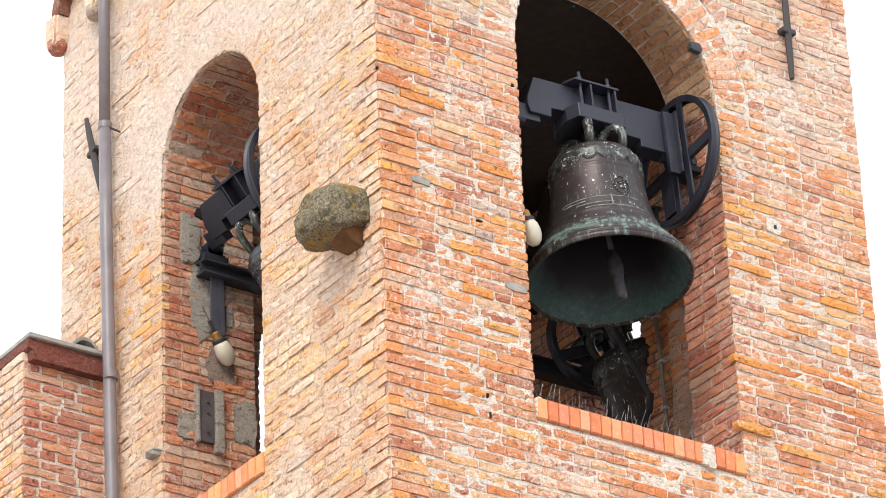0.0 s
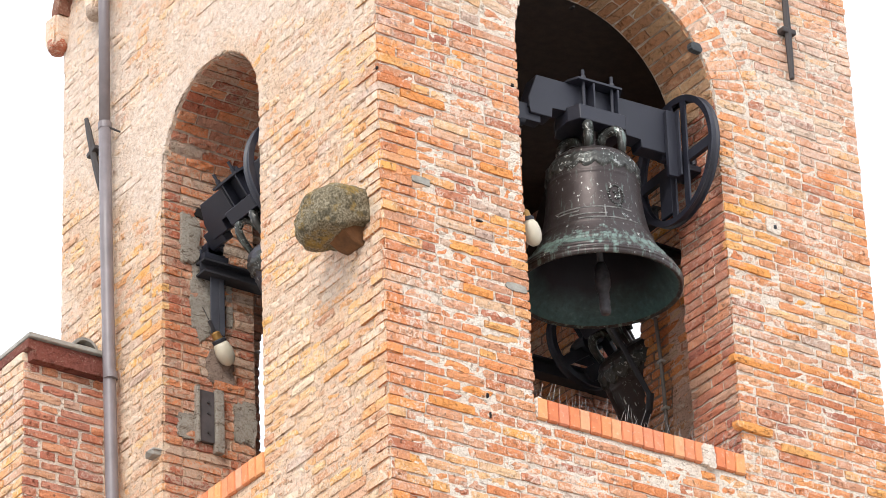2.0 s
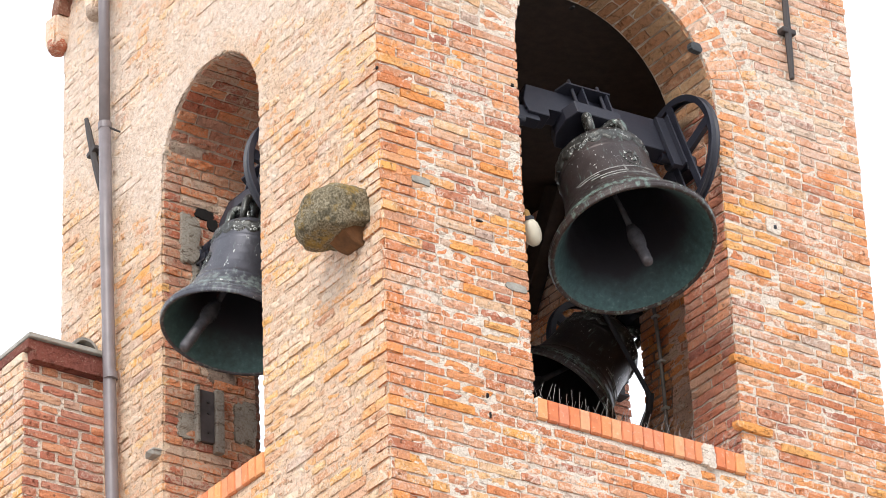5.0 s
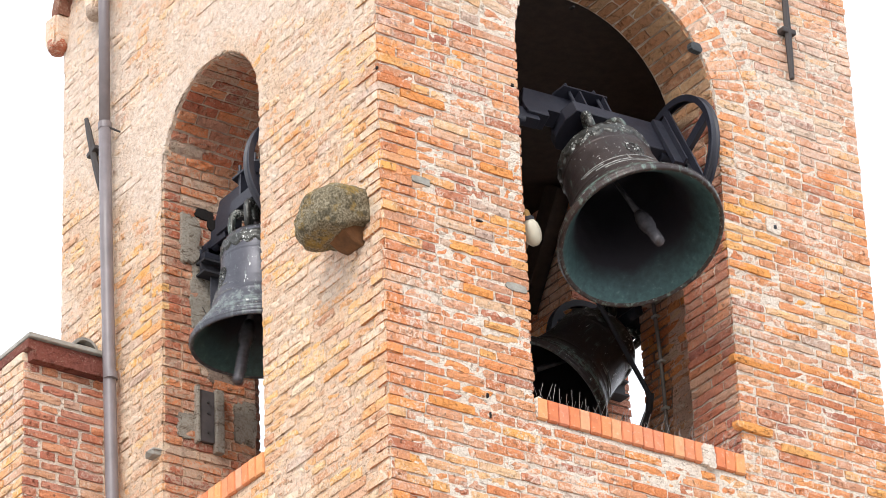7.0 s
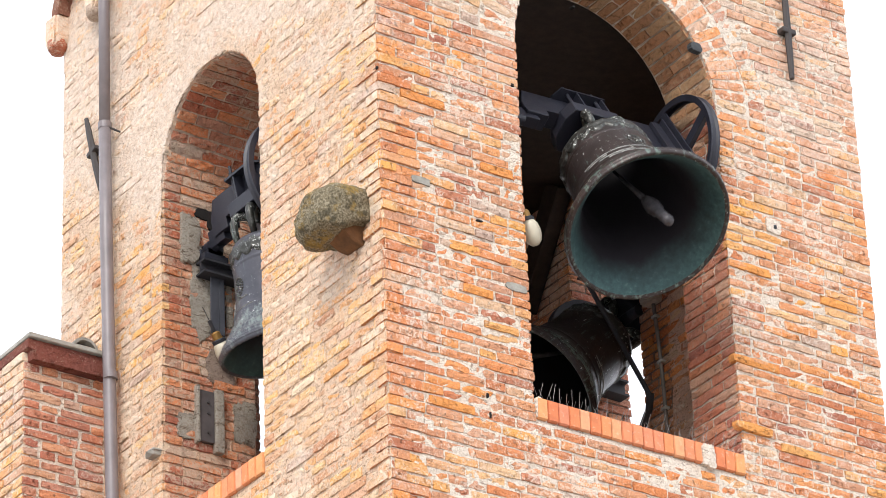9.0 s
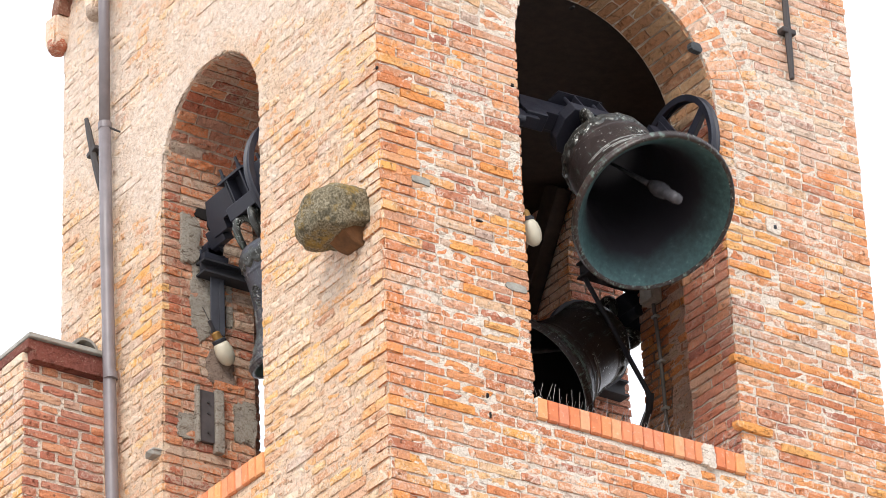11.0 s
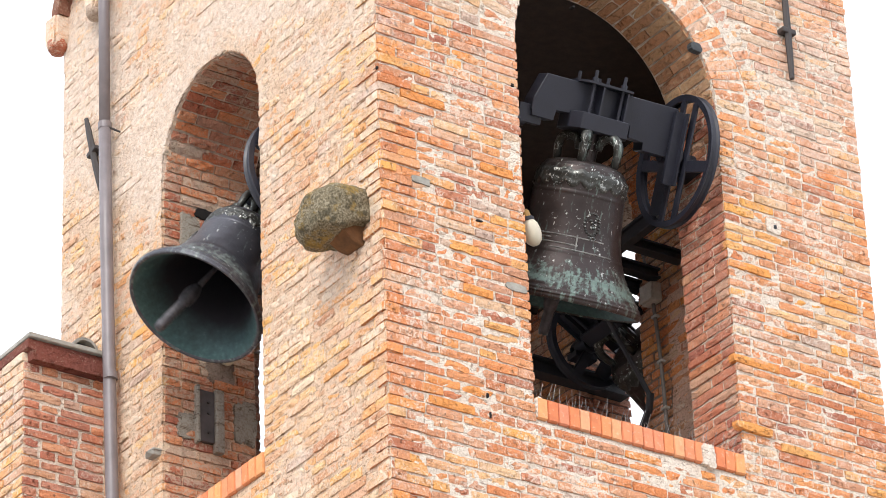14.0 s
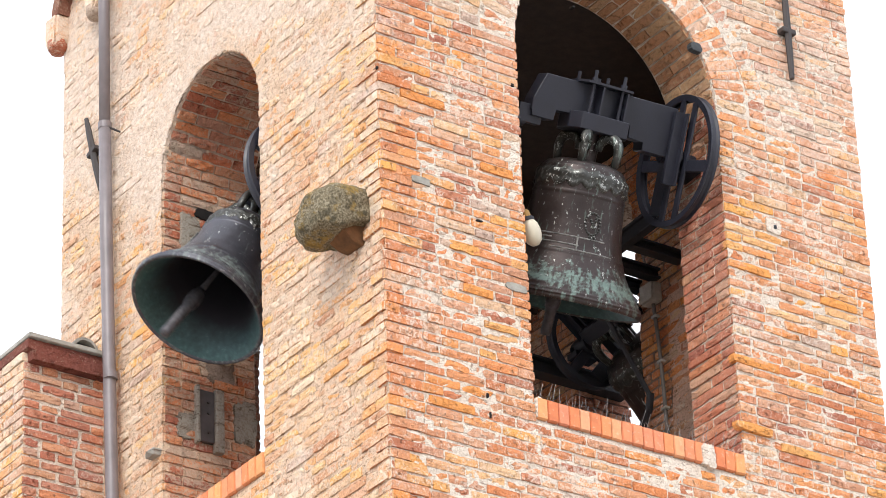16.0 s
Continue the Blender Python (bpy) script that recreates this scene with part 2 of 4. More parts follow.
def plain(name, col, rough, metal=0.0, var=0.3, scale=20):
    k = Mat(name)
    n = k.noise(scale, 5, 0.65)
    c = k.mix(k.band(n, 0.35, 0.7, 0, 1), tuple(v * (1 - var) for v in col), col)
    return k.done(c, rough, metal, k.noise(scale * 5, 3), 0.002, 0.3)


M_FLECK = plain("pale_worn_bronze", (0.36, 0.36, 0.34), 0.5, 0.2, 0.7, 30)
M_PIPE = plain("brown_painted_pipe", (0.22, 0.19, 0.195), 0.40, 0.0, 0.25, 5)
M_BULB = plain("opal_glass", (0.62, 0.57, 0.44), 0.3, 0, 0.15, 12)
M_BRASS = plain("tarnished_brass", (0.42, 0.24, 0.07), 0.45, 0.6)
M_WIRE = plain("stainless_wire", (0.42, 0.40, 0.38), 0.35, 0.9)
M_CABLE = plain("grey_conduit", (0.26, 0.23, 0.21), 0.6)
M_BOX = plain("grey_plastic", (0.62, 0.59, 0.54), 0.55)
M_CLAPPER = plain("worn_iron", (0.10, 0.095, 0.105), 0.5, 0.2, 0.6, 25)
# Near-black colour that paints the shade of holes left uncut in the walls.
M_HOLE = plain("hole_shade", (0.012, 0.009, 0.008), 0.95, 0, 0.5, 40)
M_WOOD = plain("dark_old_wood_and_shade", (0.045, 0.028, 0.022), 0.85, 0, 0.5, 15)
M_FLOOR = plain("pale_bounce_floor", (0.56, 0.50, 0.43), 0.9, 0, 0.4, 6)
M_TERRA = plain("brown_terracotta", (0.19, 0.085, 0.03), 0.9, 0, 0.5, 14)
M_SLABDARK = plain("dark_slate", (0.06, 0.065, 0.07), 0.8, 0, 0.4, 30)
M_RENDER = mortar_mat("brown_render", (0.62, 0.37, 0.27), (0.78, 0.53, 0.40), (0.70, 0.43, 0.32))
# Board colour lowered so the flat plate reads as a shaded recess.
M_PLATE = plain("recess_shade_board", (0.10, 0.085, 0.085), 0.85, 0, 0.4, 10)
M_PAVE = plain("bounce_ground", (0.40, 0.37, 0.33), 0.95, 0, 0.3, 3)


# ---- small mesh tools ----
def part(name, bm, material, parent=None, label="", smooth=False):
    me = bpy.data.meshes.new(name)
    bmesh.ops.recalc_face_normals(bm, faces=bm.faces)
    bm.to_mesh(me)
    bm.free()
    me.materials.append(material)
    if smooth:
        for p in me.polygons:
            p.use_smooth = True
    ob = new(name, me)
    if parent is not None:
        ob.parent = parent
    if label:
        tagged(ob, label)
    return ob


def holder(name, m, label, category, group=""):
    ob = new(name)
    ob.matrix_basis = m
    ob.empty_display_size = 0.1
    return tagged(ob, label, category, group)


def box(bm, c, s, bevel=0.0, rot=None):
    """A box of size s round c, its edges rounded by bevel."""
    m = Matrix.Translation(c) @ (rot.to_4x4() if rot else Matrix.Identity(4)) @ Matrix.Diagonal((*s, 1))
    geo = bmesh.ops.create_cube(bm, size=1.0, matrix=m)
    if bevel:
        es = list({e for v in geo["verts"] for e in v.link_edges})
        bmesh.ops.bevel(bm, geom=es, offset=bevel, segments=2, affect="EDGES", profile=0.6)
    return bm


def bar(bm, a, b, r, n=12, r2=None):
    """A round bar from a to b."""
    a, b = Vector(a), Vector(b)
    d = b - a
    m = Matrix.Translation((a + b) / 2) @ d.to_track_quat("Z", "Y").to_matrix().to_4x4()
    bmesh.ops.create_cone(bm, cap_ends=True, segments=n, radius1=r, radius2=r if r2 is None else r2, depth=d.length, matrix=m)
    return bm


def beam(bm, a, b, w, h, bevel=0.0):
    """A square bar from a to b, w across and h high."""
    a, b = Vector(a), Vector(b)
    rot = (b - a).to_track_quat("X", "Z").to_matrix()
    return box(bm, (a + b) / 2, ((b - a).length, w, h), bevel, rot)


def lathe(bm, prof, n=64, axis="z", closed=False):
    """Turn a profile of (radius, height) round an axis."""
    rings = []
    for r, z in prof:
        ring = []
        for i in range(n):
            a = 2 * math.pi * i / n
            p = (r * math.cos(a), r * math.sin(a), z) if axis == "z" else (z, r * math.cos(a), r * math.sin(a))
            ring.append(bm.verts.new(p))
        rings.append(ring)
    pairs = list(zip(rings, rings[1:])) + ([(rings[-1], rings[0])] if closed else [])
    for r0, r1 in pairs:
        for i in range(n):
            bm.faces.new((r0[i], r0[(i + 1) % n], r1[(i + 1) % n], r1[i]))
    return bm


def tube(bm, pts, r, n=10, cap=True):
    """A bent tube through points; r one radius or one for each point."""
    pts = [Vector(p) for p in pts]
    rs = [r] * len(pts) if isinstance(r, (int, float)) else r
    rings, up = [], Vector((0.3, 0.2, 1)).normalized()
    for i, p in enumerate(pts):
        d = (pts[min(i + 1, len(pts) - 1)] - pts[max(i - 1, 0)]).normalized()
        s = d.cross(up)
        s = s.normalized() if s.length > 1e-3 else d.orthogonal().normalized()
        t = d.cross(s)
        rings.append([bm.verts.new(p + (s * math.cos(2 * math.pi * k / n) + t * math.sin(2 * math.pi * k / n)) * rs[i]) for k in range(n)])
    for r0, r1 in zip(rings, rings[1:]):
        for k in range(n):
            bm.faces.new((r0[k], r0[(k + 1) % n], r1[(k + 1) % n], r1[k]))
    if cap:
        bm.faces.new(rings[0])
        bm.faces.new(rings[-1][::-1])
    return bm


def prism(bm, outline, y0, y1):
    """An outline in (x, z) pulled from y0 to y1."""
    f = [bm.verts.new((x, y0, z)) for x, z in outline]
    b = [bm.verts.new((x, y1, z)) for x, z in outline]
    bm.faces.new(f)
    bm.faces.new(b[::-1])
    for i in range(len(f)):
        j = (i + 1) % len(f)
        bm.faces.new((f[i], f[j], b[j], b[i]))
    return bm


# ---- the tower: plan and levels ----
W, T = 3.59, 0.44                        # side of the square plan, wall thickness
TW = 0.655                               # the west wall is thicker
COURSE = 0.0635
Z0, Z1 = 0.0, 16.6
SILL = 11.40
S_OPEN = dict(a=0.994, b=2.464, sill=SILL, spring=13.74)    # south face, wide arch
W_OPEN = dict(a=1.254, b=2.352, sill=11.35, spring=13.66)   # west face, narrow arch
E_OPEN = dict(a=1.72, b=2.41, sill=11.35, spring=14.0)
N_OPEN = dict(a=1.195, b=2.40, sill=SILL, spring=13.1)


def arch_z(o, u):
    c, r = (o["a"] + o["b"]) / 2, (o["b"] - o["a"]) / 2
    return o["spring"] + math.sqrt(max(0.0, r * r - (u - c) ** 2))


def wall_core(name, L, o, u0, u1, m, z0=Z0, z1=Z1, t=T, material=None):
    """A wall with one arched opening: u along it, depth inwards, z up."""
    bm = bmesh.new()
    n = 28
    c, r = (o["a"] + o["b"]) / 2, (o["b"] - o["a"]) / 2
    us = [u0] + [c - r * math.cos(math.pi * i / n) for i in range(n + 1)] + [u1]

    def quad(p):
        bm.faces.new([bm.verts.new(m @ Vector(q)) for q in p])

    def solid(ua, ub, za, zb, zc, zd):
        # za, zb: foot at ua and ub; zc, zd: head at ub and ua
        for d in (0.0, t):
            quad([(ua, d, za), (ub, d, zb), (ub, d, zc), (ua, d, zd)])

    for i in range(len(us) - 1):
        ua, ub = us[i], us[i + 1]
        if i in (0, len(us) - 2):
            solid(ua, ub, z0, z0, z1, z1)
        else:
            solid(ua, ub, z0, z0, o["sill"], o["sill"])
            za, zb = arch_z(o, ua), arch_z(o, ub)
            solid(ua, ub, za, zb, z1, z1)
            quad([(ua, 0, za), (ub, 0, zb), (ub, t, zb), (ua, t, za)])
            quad([(ua, 0, o["sill"]), (ub, 0, o["sill"]), (ub, t, o["sill"]), (ua, t, o["sill"])])
    for u in (o["a"], o["b"]):
        quad([(u, 0, o["sill"]), (u, t, o["sill"]), (u, t, o["spring"]), (u, 0, o["spring"])])
    for u in (u0, u1):
        quad([(u, 0, z0), (u, t, z0), (u, t, z1), (u, 0, z1)])
    quad([(u0, 0, z1), (u1, 0, z1), (u1, t, z1), (u0, t, z1)])
    quad([(u0, 0, z0), (u1, 0, z0), (u1, t, z0), (u0, t, z0)])
    bmesh.ops.remove_doubles(bm, verts=bm.verts, dist=1e-5)
    return part(name, bm, material or M_MORTAR)


def plane_frame(o, ux, dx):
    """World matrix of a wall's own axes: u, depth, z."""
    ux, dx = Vector(ux), Vector(dx)
    return Matrix(((ux.x, dx.x, 0, o[0]), (ux.y, dx.y, 0, o[1]), (0, 0, 1, o[2]), (0, 0, 0, 1)))


G = 0.012                                # the mortar lies behind the brick faces
F_S = plane_frame((0, 0, 0), (1, 0, 0), (0, 1, 0))
F_W = plane_frame((0, 0, 0), (0, 1, 0), (1, 0, 0))
F_E = plane_frame((W, 0, 0), (0, 1, 0), (-1, 0, 0))
F_N = plane_frame((0, W, 0), (1, 0, 0), (0, -1, 0))


def shrunk(o):
    return dict(a=o["a"] - G, b=o["b"] + G, sill=o["sill"] - G, spring=o["spring"])


SH = Matrix.Translation((0, G, 0))
wall_south = tagged(wall_core("wall_south", W, shrunk(S_OPEN), G, W - G, F_S @ SH, t=T - G), "old red brick bell tower wall with wide arched opening", "wall", kind="structure")
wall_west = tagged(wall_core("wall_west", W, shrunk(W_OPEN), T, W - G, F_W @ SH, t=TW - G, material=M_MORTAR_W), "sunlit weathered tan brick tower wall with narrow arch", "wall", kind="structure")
# Far walls take the dark mortar that paints the shade inside the belfry.
wall_east = tagged(wall_core("wall_east", W, shrunk(E_OPEN), T, W - G, F_E @ SH, t=T - G, material=M_SOOT_SHADE), "shaded old brick tower wall with narrow arch", "wall", kind="structure")
wall_north = tagged(wall_core("wall_north", W, shrunk(N_OPEN), TW, W - T, F_N @ SH, t=T - G, material=M_SOOT_SHADE), "shaded old brick tower wall with arched opening", "wall", kind="structure")

# dark slab in place of the vault, coloured so the upper belfry reads black
bm = bmesh.new()
box(bm, ((TW + W - T) / 2, W / 2, 14.62), (W - T - TW, W - 2 * T, 0.2))
tagged(part("ceiling", bm, M_WOOD), "dark slab ceiling of the belfry, its shade put into the colour", "ceiling", kind="structure")
# unseen floor, kept pale to bounce light up into the belfry
bm = bmesh.new()
box(bm, ((TW + W - T) / 2, W / 2, 10.75), (W - T - TW, W - 2 * T, 0.16))
tagged(part("floor", bm, M_FLOOR), "unseen pale floor that bounces light up into the belfry", "floor", kind="structure")
bm = bmesh.new()
box(bm, (W / 2, W / 2, Z1 + 0.06), (W + 0.2, W + 0.2, 0.12), 0.02)
tagged(part("roof", bm, M_SLAB), "flat stone slab roof over the tower", "roof", kind="structure")
# unseen ground; its paleness sets how much light bounces up
bm = bmesh.new()
bmesh.ops.create_grid(bm, x_segments=4, y_segments=4, size=2500)
tagged(part("ground", bm, M_PAVE), "unseen pale ground that bounces light up at the tower", "ground", kind="structure")



# ---- bells ----
BELL_PROFILE = [(0.497, 0.0), (0.502, 0.014), (0.498, 0.04), (0.474, 0.08), (0.436, 0.13), (0.392, 0.19), (0.356, 0.26), (0.326, 0.34), (0.306, 0.42), (0.293, 0.50),
                (0.284, 0.58), (0.277, 0.66), (0.272, 0.73), (0.266, 0.78), (0.252, 0.82), (0.226, 0.848), (0.17, 0.868), (0.09, 0.878), (0.001, 0.88)]


def bell_body(name, D, parent, drop, mat, label):
    """The bell: a thick shell with mouldings, open below. Its mouth lies drop under the axis."""
    bm = bmesh.new()
    prof = []
    for r, z in BELL_PROFILE:
        prof.append((r * D, z * D))
    # raised mouldings round the lip, waist and shoulder
    out = []
    for i in range(len(prof) - 1):
        (r0, z0), (r1, z1) = prof[i], prof[i + 1]
        for k in range(8):
            f = k / 8
            r, z = r0 + (r1 - r0) * f, z0 + (z1 - z0) * f
            h = z / D
            for at, wd, up in ((0.035, 0.006, 0.006), (0.058, 0.006, 0.006), (0.088, 0.007, 0.007), (0.155, 0.009, 0.009), (0.182, 0.006, 0.006), (0.205, 0.005, 0.005), (0.66, 0.005, 0.005), (0.30, 0.004, 0.004), (0.405, 0.003, 0.003)):
                r += D * up * math.exp(-((h - at) / wd) ** 2)
            out.append((r, z))
    out.append(prof[-1])
    inner = [(0.001, 0.84 * D), (0.13 * D, 0.83 * D), (0.205 * D, 0.80 * D), (0.232 * D, 0.74 * D), (0.245 * D, 0.62 * D), (0.262 * D, 0.48 * D), (0.292 * D, 0.34 * D),
             (0.335 * D, 0.22 * D), (0.385 * D, 0.12 * D), (0.435 * D, 0.055 * D), (0.472 * D, 0.008 * D), (0.488 * D, -0.002 * D)]
    lathe(bm, inner + out, 72)
    bm.faces.ensure_lookup_table()
    for f in bm.faces[:(len(inner) - 2) * 72]:
        f.material_index = 1
    bmesh.ops.remove_doubles(bm, verts=bm.verts, dist=1e-4)
    ob = part(name, bm, mat, parent, label, smooth=True)
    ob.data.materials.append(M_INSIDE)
    ob.location = (0, 0, -drop)
    return ob


def bell_frieze(D, body):
    """A raised ornamental band with scalloped lower edge under the shoulder."""
    bm = bmesh.new()
    n, cols, rows_ = 18, 180, 9
    grid = []
    for k in range(cols):
        a = 2 * math.pi * k / cols
        ph = (a * n / (2 * math.pi)) % 1.0
        dip = 0.035 * math.sin(math.pi * ph)
        col = []
        for j in range(rows_):
            f = j / (rows_ - 1)
            h = (0.835 * f + (0.715 - dip) * (1 - f))
            base = 0.273 - (h - 0.71) * 0.08 if h < 0.78 else 0.266 - (h - 0.78) * 0.35 if h < 0.82 else 0.252 - (h - 0.82) * 0.93
            bump = 0.012 * math.sin(math.pi * min(1, f * 1.15 + 0.12)) ** 0.5
            bump += 0.005 * noise.noise(Vector((math.cos(a) * 9, math.sin(a) * 9, h * 42))) + 0.002 * math.cos(2 * math.pi * ph) * math.sin(math.pi * f) + 0.004 * math.sin(f * 14)
            r = (base + (bump if 0 < j < rows_ - 1 else -0.004)) * D
            col.append(bm.verts.new((r * math.cos(a), r * math.sin(a), h * D)))
        grid.append(col)
    for k in range(cols):
        p, q = grid[k], grid[(k + 1) % cols]
        for j in range(rows_ - 1):
            bm.faces.new((p[j], q[j], q[j + 1], p[j + 1]))
    return part("frieze", bm, M_VERDE, body, "pale flecked cast garland frieze", smooth=True)


def bell_relief(D, body):
    """A wreathed medallion and worn raised lines on the waist."""
    bm = bmesh.new()
    ang, zc = -97, 0.49
    for j in range(20):
        b = 2 * math.pi * j / 20
        rr = 0.047 * D
        z = zc * D + rr * 1.4 * math.sin(b)
        a = radians(ang) + rr * math.cos(b) / (0.294 * D)
        rad = (0.296 + (0.48 - z / D) * 0.13) * D
        bmesh.ops.create_icosphere(bm, subdivisions=1, radius=0.010 * D, matrix=Matrix.Translation((rad * math.cos(a), rad * math.sin(a), z)))
    for j in range(14):
        a = radians(ang) + random.uniform(-0.09, 0.09)
        dz = random.uniform(-0.04, 0.04) if j < 9 else -0.085 + random.uniform(-0.01, 0.01)
        rad = (0.296 + (-0.01 - dz) * 0.13) * D
        bmesh.ops.create_icosphere(bm, subdivisions=1, radius=0.012 * D, matrix=Matrix.Translation((rad * math.cos(a), rad * math.sin(a), (zc + dz) * D)))
    part("medallion", bm, M_VERDE, body, "cast relief medallion", smooth=True)
    # unreadable raised lines: plain bars
    for zb, a0, a1, rad in ((0.395, -170, -80, 0.3125), (0.345, -150, -110, 0.3255), (0.372, -165, -140, 0.3185), (0.315, -140, -70, 0.336)):
        bm = bmesh.new()
        pts = []
        for i in range(14):
            a = radians(a0 + (a1 - a0) * i / 13)
            pts.append((rad * D * math.cos(a), rad * D * math.sin(a), zb * D))
        tube(bm, pts, 0.0045 * D, 5)
        part("raised_line", bm, M_FLECK, body, "pale worn raised line")
    bm = bmesh.new()
    a = radians(-112)
    tube(bm, [(0.309 * D * math.cos(a), 0.309 * D * math.sin(a), 0.41 * D), (0.339 * D * math.cos(a), 0.339 * D * math.sin(a), 0.31 * D)], 0.005 * D, 5)
    part("raised_line", bm, M_FLECK, body, "pale worn raised line")


def bell_crown(D, parent, drop):
    """Bent loops in pairs that hang the bell from its yoke."""
    top = -drop + 0.868 * D
    high = max(0.15, 0.05 - top)
    for i, turn in enumerate((-128, -58, 52, 122)):
        a = radians(turn)
        ca, sa = math.cos(a), math.sin(a)
        pts = []
        for k in range(11):
            f = k / 10
            b = math.pi * 0.85 * f
            rad = (0.135 + 0.06 * math.cos(b) + 0.02 * math.sin(b * 2)) * D
            pts.append((ca * rad, sa * rad, top - 0.01 + high * 0.86 * math.sin(b) ** 0.8))
        bm = bmesh.new()
        tube(bm, pts, [0.024 * D + 0.008 * D * math.sin(math.pi * k / 10) for k in range(11)], 10)
        part("crown_loop", bm, M_VERDE, parent, "flecked bronze loop", smooth=True)
    bm = bmesh.new()
    bar(bm, (0, 0, top - 0.02), (0, 0, top + high + 0.02), 0.05 * D, 14)
    part("crown_post", bm, M_BRONZE, parent)


def bell_yoke(D, parent, half, stub=0.22, ext=0.0):
    """A welded steel headstock: a deep stepped beam with a bolted clamp over the bell and a channel at one end."""
    k = D / 0.99
    s = half

    def shaped(name, outline, y0, y1, b=0.004):
        bm = bmesh.new()
        prism(bm, outline, y0, y1)
        bmesh.ops.bevel(bm, geom=bm.edges[:], offset=b, segments=1, affect="EDGES")
        return bm

    h1 = 0.30 * k
    f = min(1.0, s / 0.42)
    q = s + ext
    outline = [(-q + 0.09 * f, 0.07), (-q + 0.09 * f, 0.14), (-q + 0.15 * f, h1), (s - 0.03, h1), (s, h1 - 0.03), (s, 0.0), (s - 0.22 * f, 0.0), (s - 0.22 * f, 0.055), (s - 0.33 * f, 0.055), (s - 0.33 * f, 0.13),
               (-q + 0.37 * f, 0.13), (-q + 0.37 * f, 0.105), (-q + 0.25 * f, 0.105), (-q + 0.25 * f, 0.035), (-q + 0.10 * f, 0.035), (-q + 0.10 * f, 0.07)]
    yoke = part("yoke", shaped("yoke", outline, -0.055 * k, 0.055 * k), M_STEEL, parent, "dark painted steel headstock beam")
    w, d = 0.20 * k, 0.145 * k
    bm = bmesh.new()
    pts = [(-w, -d * 0.45), (-w * 0.8, -d), (w * 0.8, -d), (w, -d * 0.45), (w, d * 0.45), (w * 0.8, d), (-w * 0.8, d), (-w, d * 0.45)]
    lo = [bm.verts.new((x, y, 0.025 * k)) for x, y in pts]
    hi = [bm.verts.new((x, y, 0.125 * k)) for x, y in pts]
    bm.faces.new(lo)
    bm.faces.new(hi[::-1])
    for i in range(8):
        bm.faces.new((lo[i], lo[(i + 1) % 8], hi[(i + 1) % 8], hi[i]))
    bmesh.ops.bevel(bm, geom=bm.edges[:], offset=0.004, segments=1, affect="EDGES")
    part("clamp_block", bm, M_STEEL, yoke)
    bm = bmesh.new()
    lo = [bm.verts.new((x * 0.95, y * 0.92, h1 + 0.002)) for x, y in pts]
    hi = [bm.verts.new((x * 0.95, y * 0.92, h1 + 0.016)) for x, y in pts]
    bm.faces.new(lo)
    bm.faces.new(hi[::-1])
    for i in range(8):
        bm.faces.new((lo[i], lo[(i + 1) % 8], hi[(i + 1) % 8], hi[i]))
    part("clamp_plate", bm, M_STEEL, yoke)
    for x in (-0.045, 0.125):
        for y in (-1, 1):
            bm = bmesh.new()
            box(bm, (x * k, y * 0.095 * k, 0.21 * k), (0.012, 0.075 * k, 0.17 * k))
            part("gusset", bm, M_STEEL, yoke)
    for x, y, e in ((-0.10, -0.10, 0.07), (0.10, -0.10, 0.075), (-0.10, 0.10, 0.07), (0.10, 0.10, 0.075), (0.0, 0.03, 0.045)):
        bm = bmesh.new()
        bar(bm, (x * k, y * k, 0.12 * k), (x * k, y * k, h1 + 0.016 + e), 0.011 * k, 10)
        bar(bm, (x * k, y * k, h1 + 0.016), (x * k, y * k, h1 + 0.042), 0.019 * k, 6)
        part("clamp_bolt", bm, M_STEEL, yoke)
    for x, w2 in ((-q + 0.08 - stub / 2, stub), (s + 0.06, 0.24)):
        bm = bmesh.new()
        bar(bm, (x - w2 / 2, 0, 0), (x + w2 / 2, 0, 0), 0.034 * k, 20)
        part("axle", bm, M_STEEL, yoke)
    bm = bmesh.new()
    box(bm, (-q + 0.10, 0, 0.045), (0.16, 0.07, 0.11), 0.004)
    part("axle_block", bm, M_STEEL, yoke)
    bm = bmesh.new()
    box(bm, (s - 0.02, -0.075 * k, 0.06), (0.07, 0.03, 0.44 * k), 0.003)
    box(bm, (s + 0.012, -0.10 * k, 0.06), (0.012, 0.05, 0.44 * k), 0.002)
    part("end_channel", bm, M_STEEL, yoke)
    return yoke


